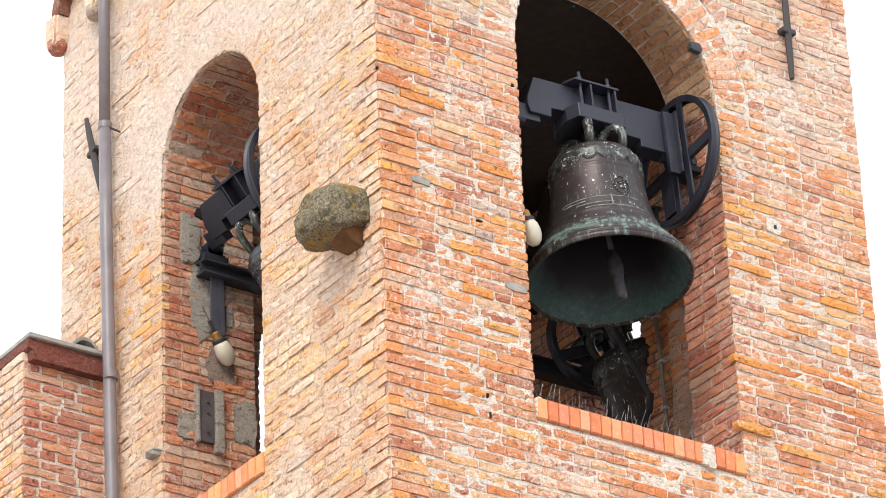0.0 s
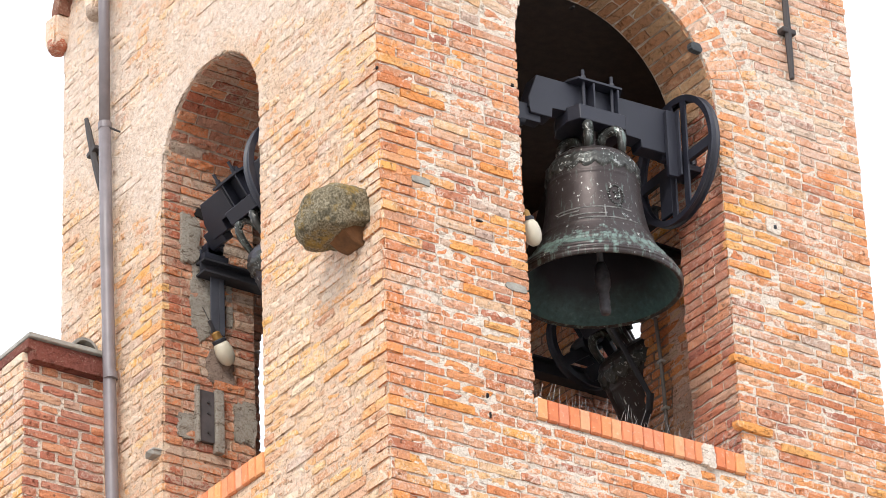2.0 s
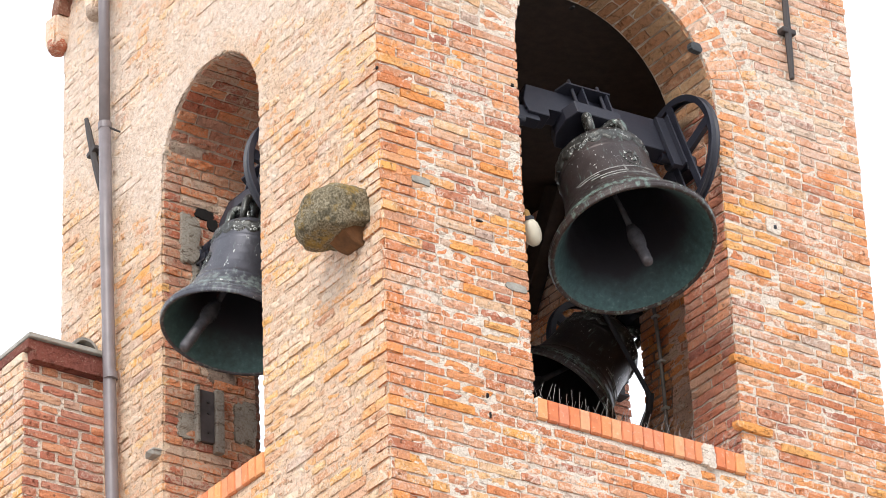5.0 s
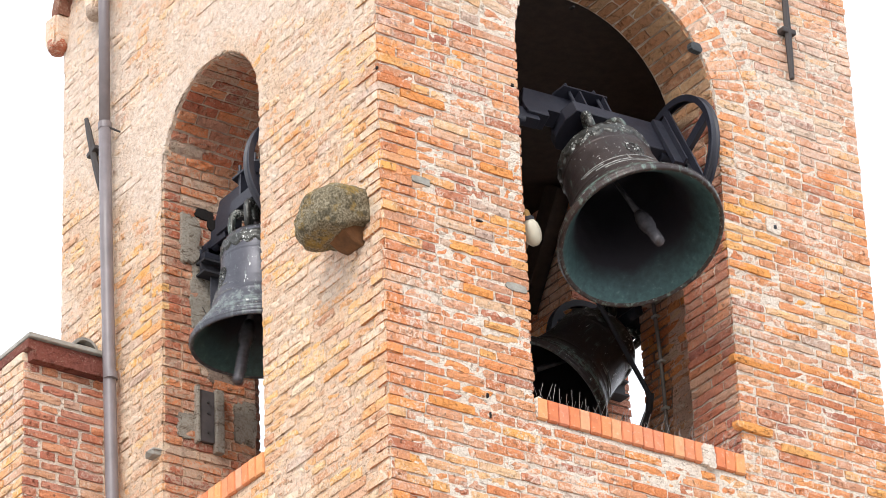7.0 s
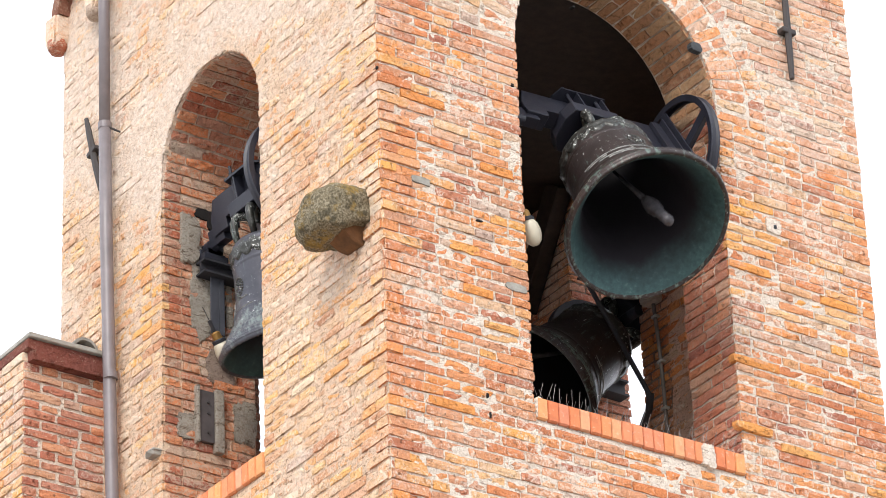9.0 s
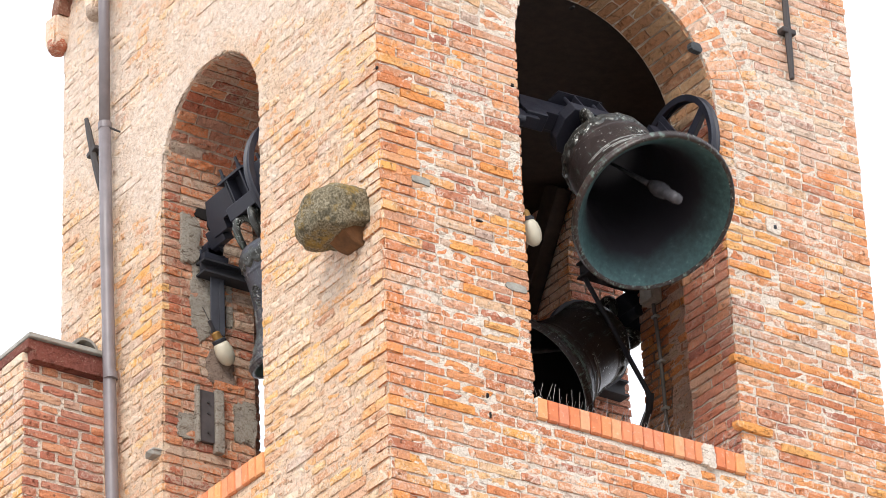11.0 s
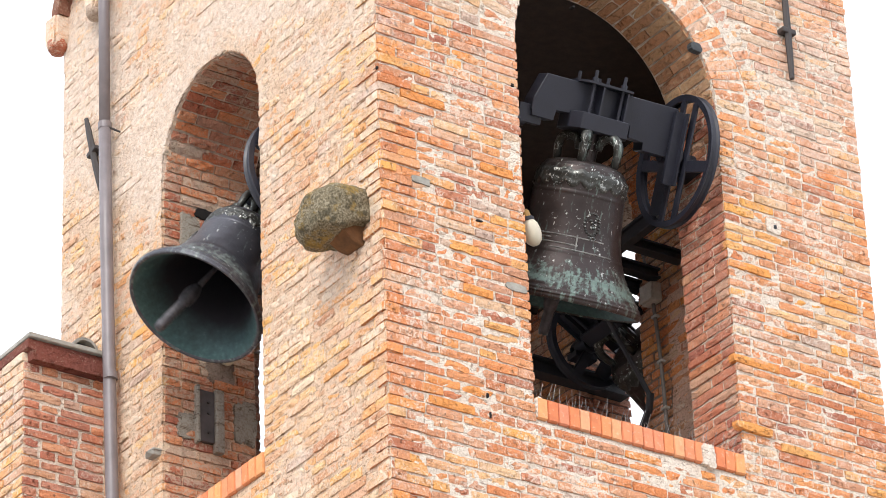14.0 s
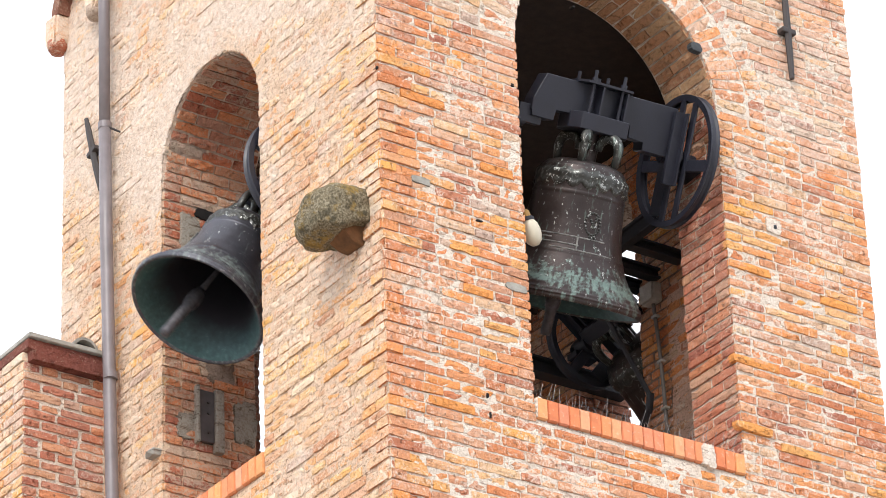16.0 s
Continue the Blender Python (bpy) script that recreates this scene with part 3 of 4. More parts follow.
def bell_wheel(R, parent, x):
    """A deep grooved rope wheel with paired flat spokes and a cross arm."""
    bm = bmesh.new()
    prof = [(R - 0.034, x - 0.026), (R - 0.034, x - 0.018), (R - 0.014, x - 0.016), (R - 0.014, x + 0.016), (R - 0.034, x + 0.018), (R - 0.034, x + 0.026), (R + 0.006, x + 0.030), (R + 0.006, x + 0.022),
            (R - 0.006, x + 0.012), (R - 0.006, x - 0.012), (R + 0.006, x - 0.022), (R + 0.006, x - 0.030)]
    lathe(bm, prof, 80, "x", True)
    wheel = part("wheel", bm, M_STEEL, parent, "dark grooved steel rope wheel")
    for y in (-0.12, 0.02):
        bm = bmesh.new()
        zz = math.sqrt((R - 0.03) ** 2 - y * y)
        box(bm, (x - 0.02, y, 0), (0.014, 0.05, 2 * zz), 0.002)
        part("spoke", bm, M_STEEL, wheel)
    bm = bmesh.new()
    box(bm, (x - 0.02, 0.10, -0.18), (0.02, 0.12, 2 * R - 0.5), 0.002)
    part("web_plate", bm, M_STEEL, wheel)
    bm = bmesh.new()
    box(bm, (x - 0.005, 0.0, -0.03), (0.03, 2 * R - 0.06, 0.07), 0.003)
    part("cross_arm", bm, M_STEEL, wheel)
    bm = bmesh.new()
    bar(bm, (x - 0.05, 0, 0), (x + 0.05, 0, 0), 0.07, 20)
    part("hub", bm, M_STEEL, wheel)
    return wheel


def bell_clapper(D, parent, drop):
    """An iron clapper on a pin high inside the bell; local zero at its pin."""
    bm = bmesh.new()
    L = 0.68 * D
    tail = 1.45 if D < 0.9 else 1.2
    tube(bm, [(0, 0, 0.02), (0, 0, -0.3 * L), (0, 0, -0.75 * L)], [0.010, 0.012, 0.020], 12)
    lathe(bm, [(0.001, -0.73 * L), (0.028, -0.74 * L), (0.042, -0.82 * L), (0.047, -0.90 * L), (0.043, -0.98 * L), (0.032, -1.03 * L), (0.032, -tail * L), (0.028, -(tail + 0.04) * L), (0.001, -(tail + 0.04) * L)], 24)
    ob = part("clapper", bm, M_CLAPPER, parent, "worn grey iron clapper", smooth=True)
    return ob, -drop + 0.66 * D


def make_bell(pos, turn, D, drop, half, R, body_mat, label, stub=0.22, ext=0.0):
    bell = holder("church_bell", pose(*pos, 0, 0, turn), label, "bell", "bells in the tower")
    body = bell_body("bell_body", D, bell, drop, body_mat, "cast bronze with green patina")
    bell_frieze(D, body)
    bell_relief(D, body)
    bell_crown(D, bell, drop)
    bell_yoke(D, bell, half, stub, ext)
    bell_wheel(R, bell, half + 0.07)
    clapper, cz = bell_clapper(D, bell, drop)
    return dict(ob=bell, pos=pos, turn=turn, clapper=clapper, cz=cz)


HALF_A, HALF_B, HALF_C = 0.55, 0.42, 0.24
BELL_A = make_bell((1.736, 0.307, 13.445), -4, 0.998, 1.02, HALF_A, 0.405, M_BRONZE, "large brown bronze bell swinging under a black steel yoke")
BELL_B = make_bell((0.343, 1.786, 13.251), -90, 0.85, 0.905, HALF_B, 0.40, M_BRONZE_B, "smaller grey bronze bell swinging in the narrow arch", 0.12, 0.11)
BELL_C = make_bell((3.10, 1.90, 13.27), 90, 0.98, 1.0, HALF_C, 0.30, M_BRONZE, "dark bronze bell swinging inside the shaded belfry", 0.08)


# ---- steel girders inside that carry the bearings ----
def girder(a, b, h, label, wide=0.10):
    """An I-beam from a to b."""
    g = holder("steel_girder", Matrix.Identity(4), label, "girder", "bell frame girders")
    a, b = Vector(a), Vector(b)
    up = Vector((0, 0, h / 2))
    for name, off, w, hh in (("top_flange", up, wide, 0.014), ("web", Vector((0, 0, 0)), 0.012, h - 0.014), ("bottom_flange", -up, wide, 0.014)):
        bm = bmesh.new()
        beam(bm, a + off, b + off, w, hh)
        part(name, bm, M_FRAME, g)
    return g


girder((0.235, 2.30, 13.09), (0.95, 2.30, 13.09), 0.08, "dark steel girder under the smaller bell's bearing")
girder((0.16, 1.30, 13.09), (0.80, 1.30, 13.09), 0.08, "dark steel girder under the smaller bell's bearing")
girder((2.66, 0.86, 13.46), (2.70, 1.72, 13.46), 0.10, "sooty steel cross girder of the far bell frame", 0.06)
for y in (1.24, 1.50, 1.69):
    girder((2.73, y, 13.46), (W - T + 0.04, y, 13.46), 0.06, "sooty steel girder let into the far brick wall", 0.075)
girder((2.60, 2.36, 13.10), (3.50, 2.36, 13.10), 0.10, "sooty steel girder of the far bell frame")
girder((1.02, 0.10, 13.24), (1.02, 0.46, 13.24), 0.08, "sooty steel stub under the large bell's bearing")


def bearing(x, y, z, turn, lab="black steel bearing block on the girder"):
    b = holder("bearing", pose(x, y, z, 0, 0, turn), lab, "bearing", "bell bearings")
    bm = bmesh.new()
    box(bm, (0, 0, -0.07), (0.10, 0.17, 0.04), 0.004)
    part("base", bm, M_STEEL, b)
    bm = bmesh.new()
    bar(bm, (-0.04, 0, 0), (0.04, 0, 0), 0.06, 20)
    box(bm, (0, 0, -0.035), (0.08, 0.11, 0.05), 0.003)
    part("housing", bm, M_STEEL, b)
    for s in (-0.08, 0.08):
        bm = bmesh.new()
        bar(bm, (0, s, -0.05), (0, s, -0.02), 0.014, 6)
        part("bolt", bm, M_STEEL, b)


for bell, half in ((BELL_A, HALF_A), (BELL_B, HALF_B), (BELL_C, HALF_C)):
    for s in (-1, 1):
        if bell is BELL_C and s < 0:
            continue
        d = Matrix.Rotation(radians(bell["turn"]), 4, "Z") @ Vector((s * (half + 0.13), 0, 0))
        q = Vector(bell["pos"]) + d
        bearing(q.x, q.y, q.z, bell["turn"])

# posts under the bearing of the smaller bell
for x, w in ((0.337, 0.058), (0.386, 0.036)):
    pst = holder("steel_post", Matrix.Translation((x, 2.30, 0)), "grey painted steel channel post under the girder", "post", "bearing posts")
    bm = bmesh.new()
    box(bm, (0, 0, 12.86), (w, 0.010, 0.40), 0.002)
    part("web", bm, M_POST, pst)
    bm = bmesh.new()
    box(bm, (w / 2, 0.025, 12.86), (0.008, 0.05, 0.40), 0.001)
    part("flange", bm, M_STEEL, pst)

# stay rod and lever by the far bell
bm = bmesh.new()
tube(bm, [(2.69, 1.69, 13.44), (2.99, 1.47, 12.56)], 0.016, 8)
tagged(part("stay_rod", bm, M_FRAME), "thin dark steel stay rod under the girder", "rod")
# old timber brace against the far wall
bm = bmesh.new()
beam(bm, (3.06, 2.82, 13.78), (3.06, 2.36, 14.5), 0.12, 0.16, 0.012)
tagged(part("timber_brace", bm, M_WOOD), "dark old timber brace against the inner wall", "brace")
bm = bmesh.new()
tube(bm, [(2.99, 1.46, 12.57), (3.0, 1.50, 12.47), (3.02, 1.60, 12.40), (3.06, 1.72, 12.37), (3.10, 1.86, 12.38)], 0.024, 8)
tagged(part("striker_arm", bm, M_FRAME), "curved dark iron arm near the sill", "arm")


# ---- lamps ----
def lamp(m, label, LCORD=0.24):
    lp = holder("bulkhead_lamp", m, label, "lamp", "opal lamps")
    bm = bmesh.new()
    lathe(bm, [(0.001, -0.15), (0.022, -0.145), (0.042, -0.125), (0.054, -0.09), (0.056, -0.055), (0.05, -0.02), (0.04, 0.0), (0.001, 0.0)], 24)
    part("globe", bm, M_BULB, lp, "cream opal glass globe", smooth=True)
    bm = bmesh.new()
    lathe(bm, [(0.001, 0.0), (0.042, 0.0), (0.043, 0.02), (0.036, 0.026), (0.001, 0.026)], 20)
    part("collar", bm, M_FRAME, lp, "black collar")
    bm = bmesh.new()
    lathe(bm, [(0.001, 0.026), (0.030, 0.026), (0.028, 0.065), (0.016, 0.075), (0.001, 0.075)], 20)
    part("socket", bm, M_BRASS, lp, "tarnished brass socket")
    bm = bmesh.new()
    bar(bm, (0, 0, 0.07), (0, 0, 0.15), 0.012, 8)
    part("stem", bm, M_FRAME, lp)
    bm = bmesh.new()
    tube(bm, [(0, 0, 0.14), (0.0, 0.0, 0.22), (0.01, 0.02, LCORD)], 0.0022, 6)
    part("cord", bm, M_FRAME, lp)


lamp(pose(0.365, 2.29, 12.60, 8, -36, 0), "cream opal lamp with brass socket under the steel posts")
lamp(pose(1.080, 0.10, 12.588, 0, -20, 0), "cream opal lamp on a short stem beside the brick jamb", 0.30)

# lamp cable along the far wall
bm = bmesh.new()
tube(bm, [(0.80, 3.1, 13.28), (0.86, 3.11, 13.16), (0.96, 3.12, 13.10), (1.10, 3.12, 13.10), (1.18, 3.12, 13.12)], 0.008, 6)
tagged(part("lamp_cable", bm, M_CABLE), "thin grey cable sagging along the inner wall", "cable")

# ---- junction box and conduit on the inner east wall ----
jb = holder("junction_box", Matrix.Translation((3.135, 1.52, 13.32)), "pale grey plastic junction box on the brick wall", "junction box")
bm = bmesh.new()
box(bm, (-0.035, 0, 0), (0.07, 0.13, 0.13), 0.01)
part("case", bm, M_BOX, jb)
bm = bmesh.new()
box(bm, (-0.078, 0, 0), (0.012, 0.12, 0.12), 0.005)
part("lid", bm, M_BOX, jb)
cd = holder("conduit", Matrix.Identity(4), "grey conduit clipped to the brick wall below the box", "conduit")
bm = bmesh.new()
tube(bm, [(3.11, 1.52, 13.26), (3.11, 1.51, 13.15), (3.11, 1.495, 13.0), (3.11, 1.485, 12.83), (3.11, 1.475, 12.6), (3.11, 1.47, 12.2), (3.11, 1.47, 11.5)], 0.013, 8)
part("pipe", bm, M_CABLE, cd, smooth=True)
bm = bmesh.new()
tube(bm, [(3.11, 1.52, 13.38), (3.11, 1.56, 13.52), (3.11, 1.60, 13.66), (3.11, 1.66, 13.80)], 0.009, 8)
part("cable", bm, M_CABLE, cd, smooth=True)
for z, y in ((13.16, 1.51), (12.83, 1.485), (12.5, 1.474)):
    bm = bmesh.new()
    box(bm, (3.112, y, z), (0.035, 0.05, 0.018), 0.004)
    part("clip", bm, M_BOX, cd)


# ---- bird spikes on the wide sill ----
srng = random.Random(5)
strip = holder("bird_spike_strip", Matrix.Translation((0, 0.05, SILL + 0.004)), "thin steel bird spikes along the brick sill", "bird spikes")
bm = bmesh.new()
box(bm, (1.73, 0, 0.004), (1.40, 0.02, 0.006), 0.001)
part("base", bm, M_WIRE, strip)
for i in range(30):
    x = 1.05 + 1.36 * i / 29
    h = srng.uniform(0.08, 0.13)
    lean = srng.uniform(-0.03, 0.03)
    bm = bmesh.new()
    tube(bm, [(x + lean, -0.035 + srng.uniform(-0.01, 0.01), h), (x, 0, 0.004), (x + 0.02 - lean * 1.5, 0.03, h * srng.uniform(0.75, 1.0))], 0.0013, 5)
    part("spike", bm, M_WIRE, strip)


# ---- lichen-covered stone corbel on the west face ----
cb = holder("stone_corbel", Matrix.Translation((0.02, 0.29, 12.365)), "rounded lichen-covered stone corbel jutting from the wall", "corbel")
bm = bmesh.new()
bmesh.ops.create_icosphere(bm, subdivisions=5, radius=1.0)
for v in bm.verts:
    d = v.co.copy()
    q = (abs(d.x) ** 3.0 + abs(d.y) ** 3.0 + abs(d.z) ** 3.0) ** (-1 / 3.0)
    p = Vector((d.x * q * 0.225 - 0.115, d.y * q * 0.185, d.z * q * 0.170))
    p.z -= 0.035 * max(0.0, p.y / 0.185) - 0.02 * (p.x + 0.115) / 0.225
    low = -0.15 + 0.07 * max(0.0, (p.x + 0.20) / 0.2) - 0.02 * p.y / 0.185
    p.z = max(p.z, low)
    n = noise.noise(p * 7.0) * 0.022 + noise.noise(p * 19) * 0.010 + noise.noise(p * 52) * 0.0055 + noise.noise(p * 120) * 0.003
    v.co = p + d * n
part("boulder", bm, M_STONE, cb, smooth=True)
bm = bmesh.new()
prism(bm, [(0.06, 0.0), (-0.17, -0.06), (-0.17, -0.12), (-0.10, -0.165), (-0.03, -0.19), (0.06, -0.18)], -0.12, 0.07)
bmesh.ops.subdivide_edges(bm, edges=bm.edges[:], cuts=3, use_grid_fill=True)
for v in bm.verts:
    v.co.y *= 1.0 + 1.6 * min(0.0, v.co.z + 0.06)
    v.co += Vector((noise.noise(v.co * 14), noise.noise(v.co * 14 + Vector((5, 0, 0))), noise.noise(v.co * 14 + Vector((0, 5, 0))))) * 0.012
part("wedge", bm, M_TERRA, cb, "brown terracotta wedge below")

# ---- rain pipe ----
dp = holder("downpipe", Matrix.Identity(4), "brown painted metal rain pipe fixed to the tower", "downpipe")
PT, PM, PB = Vector((-0.08, 2.935, 15.3)), Vector((-0.08, 2.915, 14.30)), Vector((-0.08, 2.80, 11.55))
bm = bmesh.new()
tube(bm, [PT + Vector((0, 0.01, 0.9)), PT, PM], 0.036, 20)
part("upper_pipe", bm, M_PIPE, dp, smooth=True)
bm = bmesh.new()
tube(bm, [PM + Vector((0, 0, 0.0)), (-0.08, 2.89, 13.5), PB, (-0.08, 2.78, 10.6)], 0.040, 20)
part("lower_pipe", bm, M_PIPE, dp, smooth=True)
for q, r in ((PM, 0.043), (PB + Vector((0, 0.03, 0.95)), 0.044)):
    bm = bmesh.new()
    bar(bm, q - Vector((0, 0, 0.022)), q + Vector((0, 0, 0.022)), r, 20)
    part("collar", bm, M_PIPE, dp)
bm = bmesh.new()
bar(bm, PM + Vector((0.0, -0.03, -0.02)), PM + Vector((0.10, -0.07, -0.06)), 0.007, 8)
part("bracket", bm, M_IRON, dp)


# ---- wall anchors of the tie rods ----
def anchor(m, length, label):
    an = holder("tie_anchor", m, label, "wall anchor", "tie rod anchors")
    bm = bmesh.new()
    n = 8
    lo, hi = length
    tube(bm, [(0, 0, lo), (0, 0, lo * 0.6), (0, 0, 0), (0, 0, hi * 0.6), (0, 0, hi)], [0.016, 0.021, 0.023, 0.020, 0.014], 6)
    part("bar", bm, M_IRON, an)
    bm = bmesh.new()
    box(bm, (0, 0.01, 0), (0.105, 0.06, 0.035), 0.008)
    part("eye", bm, M_IRON, an)
    bm = bmesh.new()
    bar(bm, (0, 0.0, 0.02), (0, 0.12, 0.02), 0.02, 10)
    part("tie_end", bm, M_IRON, an)


anchor(pose(3.066, -0.035, 14.437, 0, 0, 0), (-0.34, 0.62), "black wrought iron tie anchor bar on the red wall")
anchor(pose(-0.04, 3.131, 14.231, 0, 0, -90) @ pose(0, 0, 0, 0, -17, 0), (-0.34, 0.30), "slanted wrought iron tie anchor bar beside the pipe")


# ---- cement patches, stones and painted holes in the walls ----
def patch(name, F, u, z, w, h, thick, mat, seed, label, category):
    """A flat blob with a ragged outline on a wall."""
    rng = random.Random(seed)
    bm = bmesh.new()
    pts = []
    n = 44
    for i in range(n):
        a = 2 * math.pi * i / n
        sq = 1 / max(abs(math.cos(a)), abs(math.sin(a))) ** 0.7
        k = sq * (1 + 0.22 * noise.noise(Vector((math.cos(a) * 1.6, math.sin(a) * 1.6, seed * 3.7))) + 0.16 * noise.noise(Vector((math.cos(a) * 6, math.sin(a) * 6, seed * 1.3)))) * rng.uniform(0.95, 1.03)
        pts.append((w / 2 * math.cos(a) * k, h / 2 * math.sin(a) * k))
    f = [bm.verts.new(F @ Vector((u + x, -thick, z + y))) for x, y in pts]
    g = [bm.verts.new(F @ Vector((u + x * 1.08, 0.03, z + y * 1.08))) for x, y in pts]
    c = bm.verts.new(F @ Vector((u, -thick * 1.5, z)))
    for i in range(n):
        j = (i + 1) % n
        bm.faces.new((f[i], f[j], c))
        bm.faces.new((f[i], g[i], g[j], f[j]))
    return tagged(part(name, bm, mat), label, category)


F_WJ = plane_frame((0, W_OPEN["b"], 0), (1, 0, 0), (0, 1, 0))
F_EI0 = plane_frame((W - T, 0, 0), (0, 1, 0), (1, 0, 0))
patch("cement_patch", F_WJ, 0.575, 12.14, 0.16, 0.30, 0.004, M_PLASTER, 1, "smooth grey cement patch on the brick jamb", "patch")
patch("cement_patch", F_WJ, 0.47, 12.93, 0.05, 0.36, 0.003, M_PLASTER, 2, "pale grey cement streak on the brick jamb", "patch")
patch("soot_stain", F_WJ, 0.40, 12.47, 0.19, 0.22, 0.003, M_SOOT_SHADE, 5, "dark sooty mortar under the lamp", "patch")
patch("bedding_stone", F_WJ, 0.19, 13.30, 0.13, 0.34, 0.02, M_PLASTER, 3, "grey bedding stone let into the brick jamb", "stone")
patch("mortar_patch", F_WJ, 0.27, 12.95, 0.14, 0.56, 0.004, M_PLASTER, 4, "rough grey mortar smear on the brick jamb", "patch")
patch("mortar_patch", F_WJ, 0.16, 12.02, 0.14, 0.16, 0.003, M_PLASTER, 6, "rough grey mortar smear on the brick jamb", "patch")
patch("mortar_patch", F_S, 1.02, 11.34, 0.06, 0.13, 0.008, M_MORTAR, 7, "pale mortar blob at the end of the sill", "patch")
patch("mortar_patch", F_S, 2.19, 11.33, 0.09, 0.15, 0.024, M_MORTAR, 8, "pale mortar blob over the sill bricks", "patch")
patch("cement_plug", F_S, 2.837, 13.008, 0.11, 0.10, 0.008, M_MORTAR, 9, "pale cement plug round a small hole", "patch")
# no hole is cut: a dark patch paints its shade
patch("plug_hole_shade", F_S, 2.845, 13.005, 0.028, 0.03, 0.011, M_FRAME, 10, "dark patch painted as a hole in the cement plug", "hole")
patch("slate_chip", F_S, 2.35, 14.115, 0.09, 0.06, 0.006, M_SLABDARK, 12, "dark slate chip wedged in the arch", "stone")
patch("slate_chip", F_S, 0.27, 12.575, 0.13, 0.045, 0.004, M_SLAB, 13, "grey slate chip in the brickwork", "stone")
patch("slate_chip", F_S, 0.90, 12.065, 0.14, 0.05, 0.004, M_SLAB, 14, "grey slate chip in the brickwork", "stone")
patch("pale_stone", F_S, 0.235, 11.05, 0.12, 0.08, 0.003, M_MORTAR, 15, "pale stone block in the brickwork", "stone")
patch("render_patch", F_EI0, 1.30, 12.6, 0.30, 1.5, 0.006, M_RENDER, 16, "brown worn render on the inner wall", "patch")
# stone chip that juts from the face beside the arch
patch("jutting_stone_chip", F_W, 2.42, 11.82, 0.10, 0.05, 0.05, M_SLAB, 17, "grey stone chip jutting beside the arch", "stone")

# cavities and gaps stay uncut; flat near-black patches paint their shade
for u, z, w, h, sd in ((0.30, 13.50, 0.13, 0.07, 21), (0.36, 13.44, 0.07, 0.08, 22)):
    patch("cavity_shade_patch", F_WJ, u, z, w, h, 0.002, M_HOLE, sd, "near-black patch painted as a broken cavity in the brick jamb", "hole")
for k, (u, z, w, h) in enumerate(((0.947, 13.409, 0.035, 0.03), (0.664, 11.33, 0.028, 0.045), (0.677, 11.212, 0.02, 0.06), (0.001, 13.23, 0.02, 0.03), (0.662, 12.429, 0.07, 0.02), (1.43, 14.104, 0.03, 0.02))):
    patch("gap_shade_patch", F_S, u, z, w * 0.62, h * 0.6, 0.003, M_HOLE, 30 + k, "small near-black patch painted as a gap in the mortar", "hole")
# niche with a plate in the brick jamb, coloured dark for the recess shade
nc = holder("wall_niche", Matrix.Translation((0.295, W_OPEN["b"], 12.11)), "small niche with a wooden plate, dark for the recess shade", "niche")
bm = bmesh.new()
box(bm, (0, -0.004, 0), (0.105, 0.03, 0.34), 0.004)
part("plate", bm, M_PLATE, nc, "dark board with the recess shade in its colour")
bm = bmesh.new()
box(bm, (0.085, -0.012, -0.02), (0.06, 0.05, 0.42), 0.01)
part("side_post", bm, M_PLASTER, nc, "pale cement post")
bm = bmesh.new()
box(bm, (-0.066, -0.012, 0.0), (0.022, 0.05, 0.38), 0.006)
part("rim", bm, M_PLASTER, nc)
for z in (-0.11, 0.02, 0.09):
    bm = bmesh.new()
    bar(bm, (0.01, -0.03, z), (0.01, -0.012, z), 0.009, 8)
    part("nail", bm, M_IRON, nc)

# ---- annex: the neighbouring roof wall with its coping ----
AX0, AY0 = -0.57, 3.03
bm = bmesh.new()
box(bm, ((AX0 + G) / 2, AY0 + 1.5 + G, 6.31), (-AX0 - G, 3.0, 12.62))
annex = tagged(part("wall_annex", bm, M_MORTAR), "low red brick wall joining the tower under a coping", "wall", kind="structure")
cop = holder("wall_coping", Matrix.Translation((AX0, AY0, 12.64)), "grey stone coping slabs over a dark red brick course", "coping")
bm = bmesh.new()
box(bm, (0.335, 1.43, 0.075), (0.68, 3.02, 0.03), 0.008)
part("slab", bm, M_SLAB, cop, "grey lichened stone slab")
bm = bmesh.new()
prism(bm, [(0.035, -0.075), (0.03, -0.01), (0.0, 0.0), (0.0, 0.055), (0.66, 0.055), (0.60, -0.075)], -0.055, 2.9)
part("brick_course", bm, M_COPING, cop, "dark red corbelled brick course")
bm = bmesh.new()
pts = [(0.095 * math.cos(math.pi * i / 12), 0.095 * math.sin(math.pi * i / 12)) for i in range(13)]
inn = [(x * 0.8, z * 0.8) for x, z in pts[::-1]]
prism(bm, pts + inn, -0.02, 0.5)
tl = part("ridge_tile", bm, M_SLAB, cop, "half-round grey clay tile")
tl.location = (0.42, 0.0, 0.09)
bm = bmesh.new()
box(bm, (0.42, 0.02, 0.115), (0.13, 0.03, 0.06), 0.01)
part("tile_fill", bm, M_MORTAR, cop)

# ---- arched brick frieze high on the west face ----
fz = holder("arched_frieze", Matrix.Identity(4), "brick frieze of small hanging arches under the eaves", "frieze")
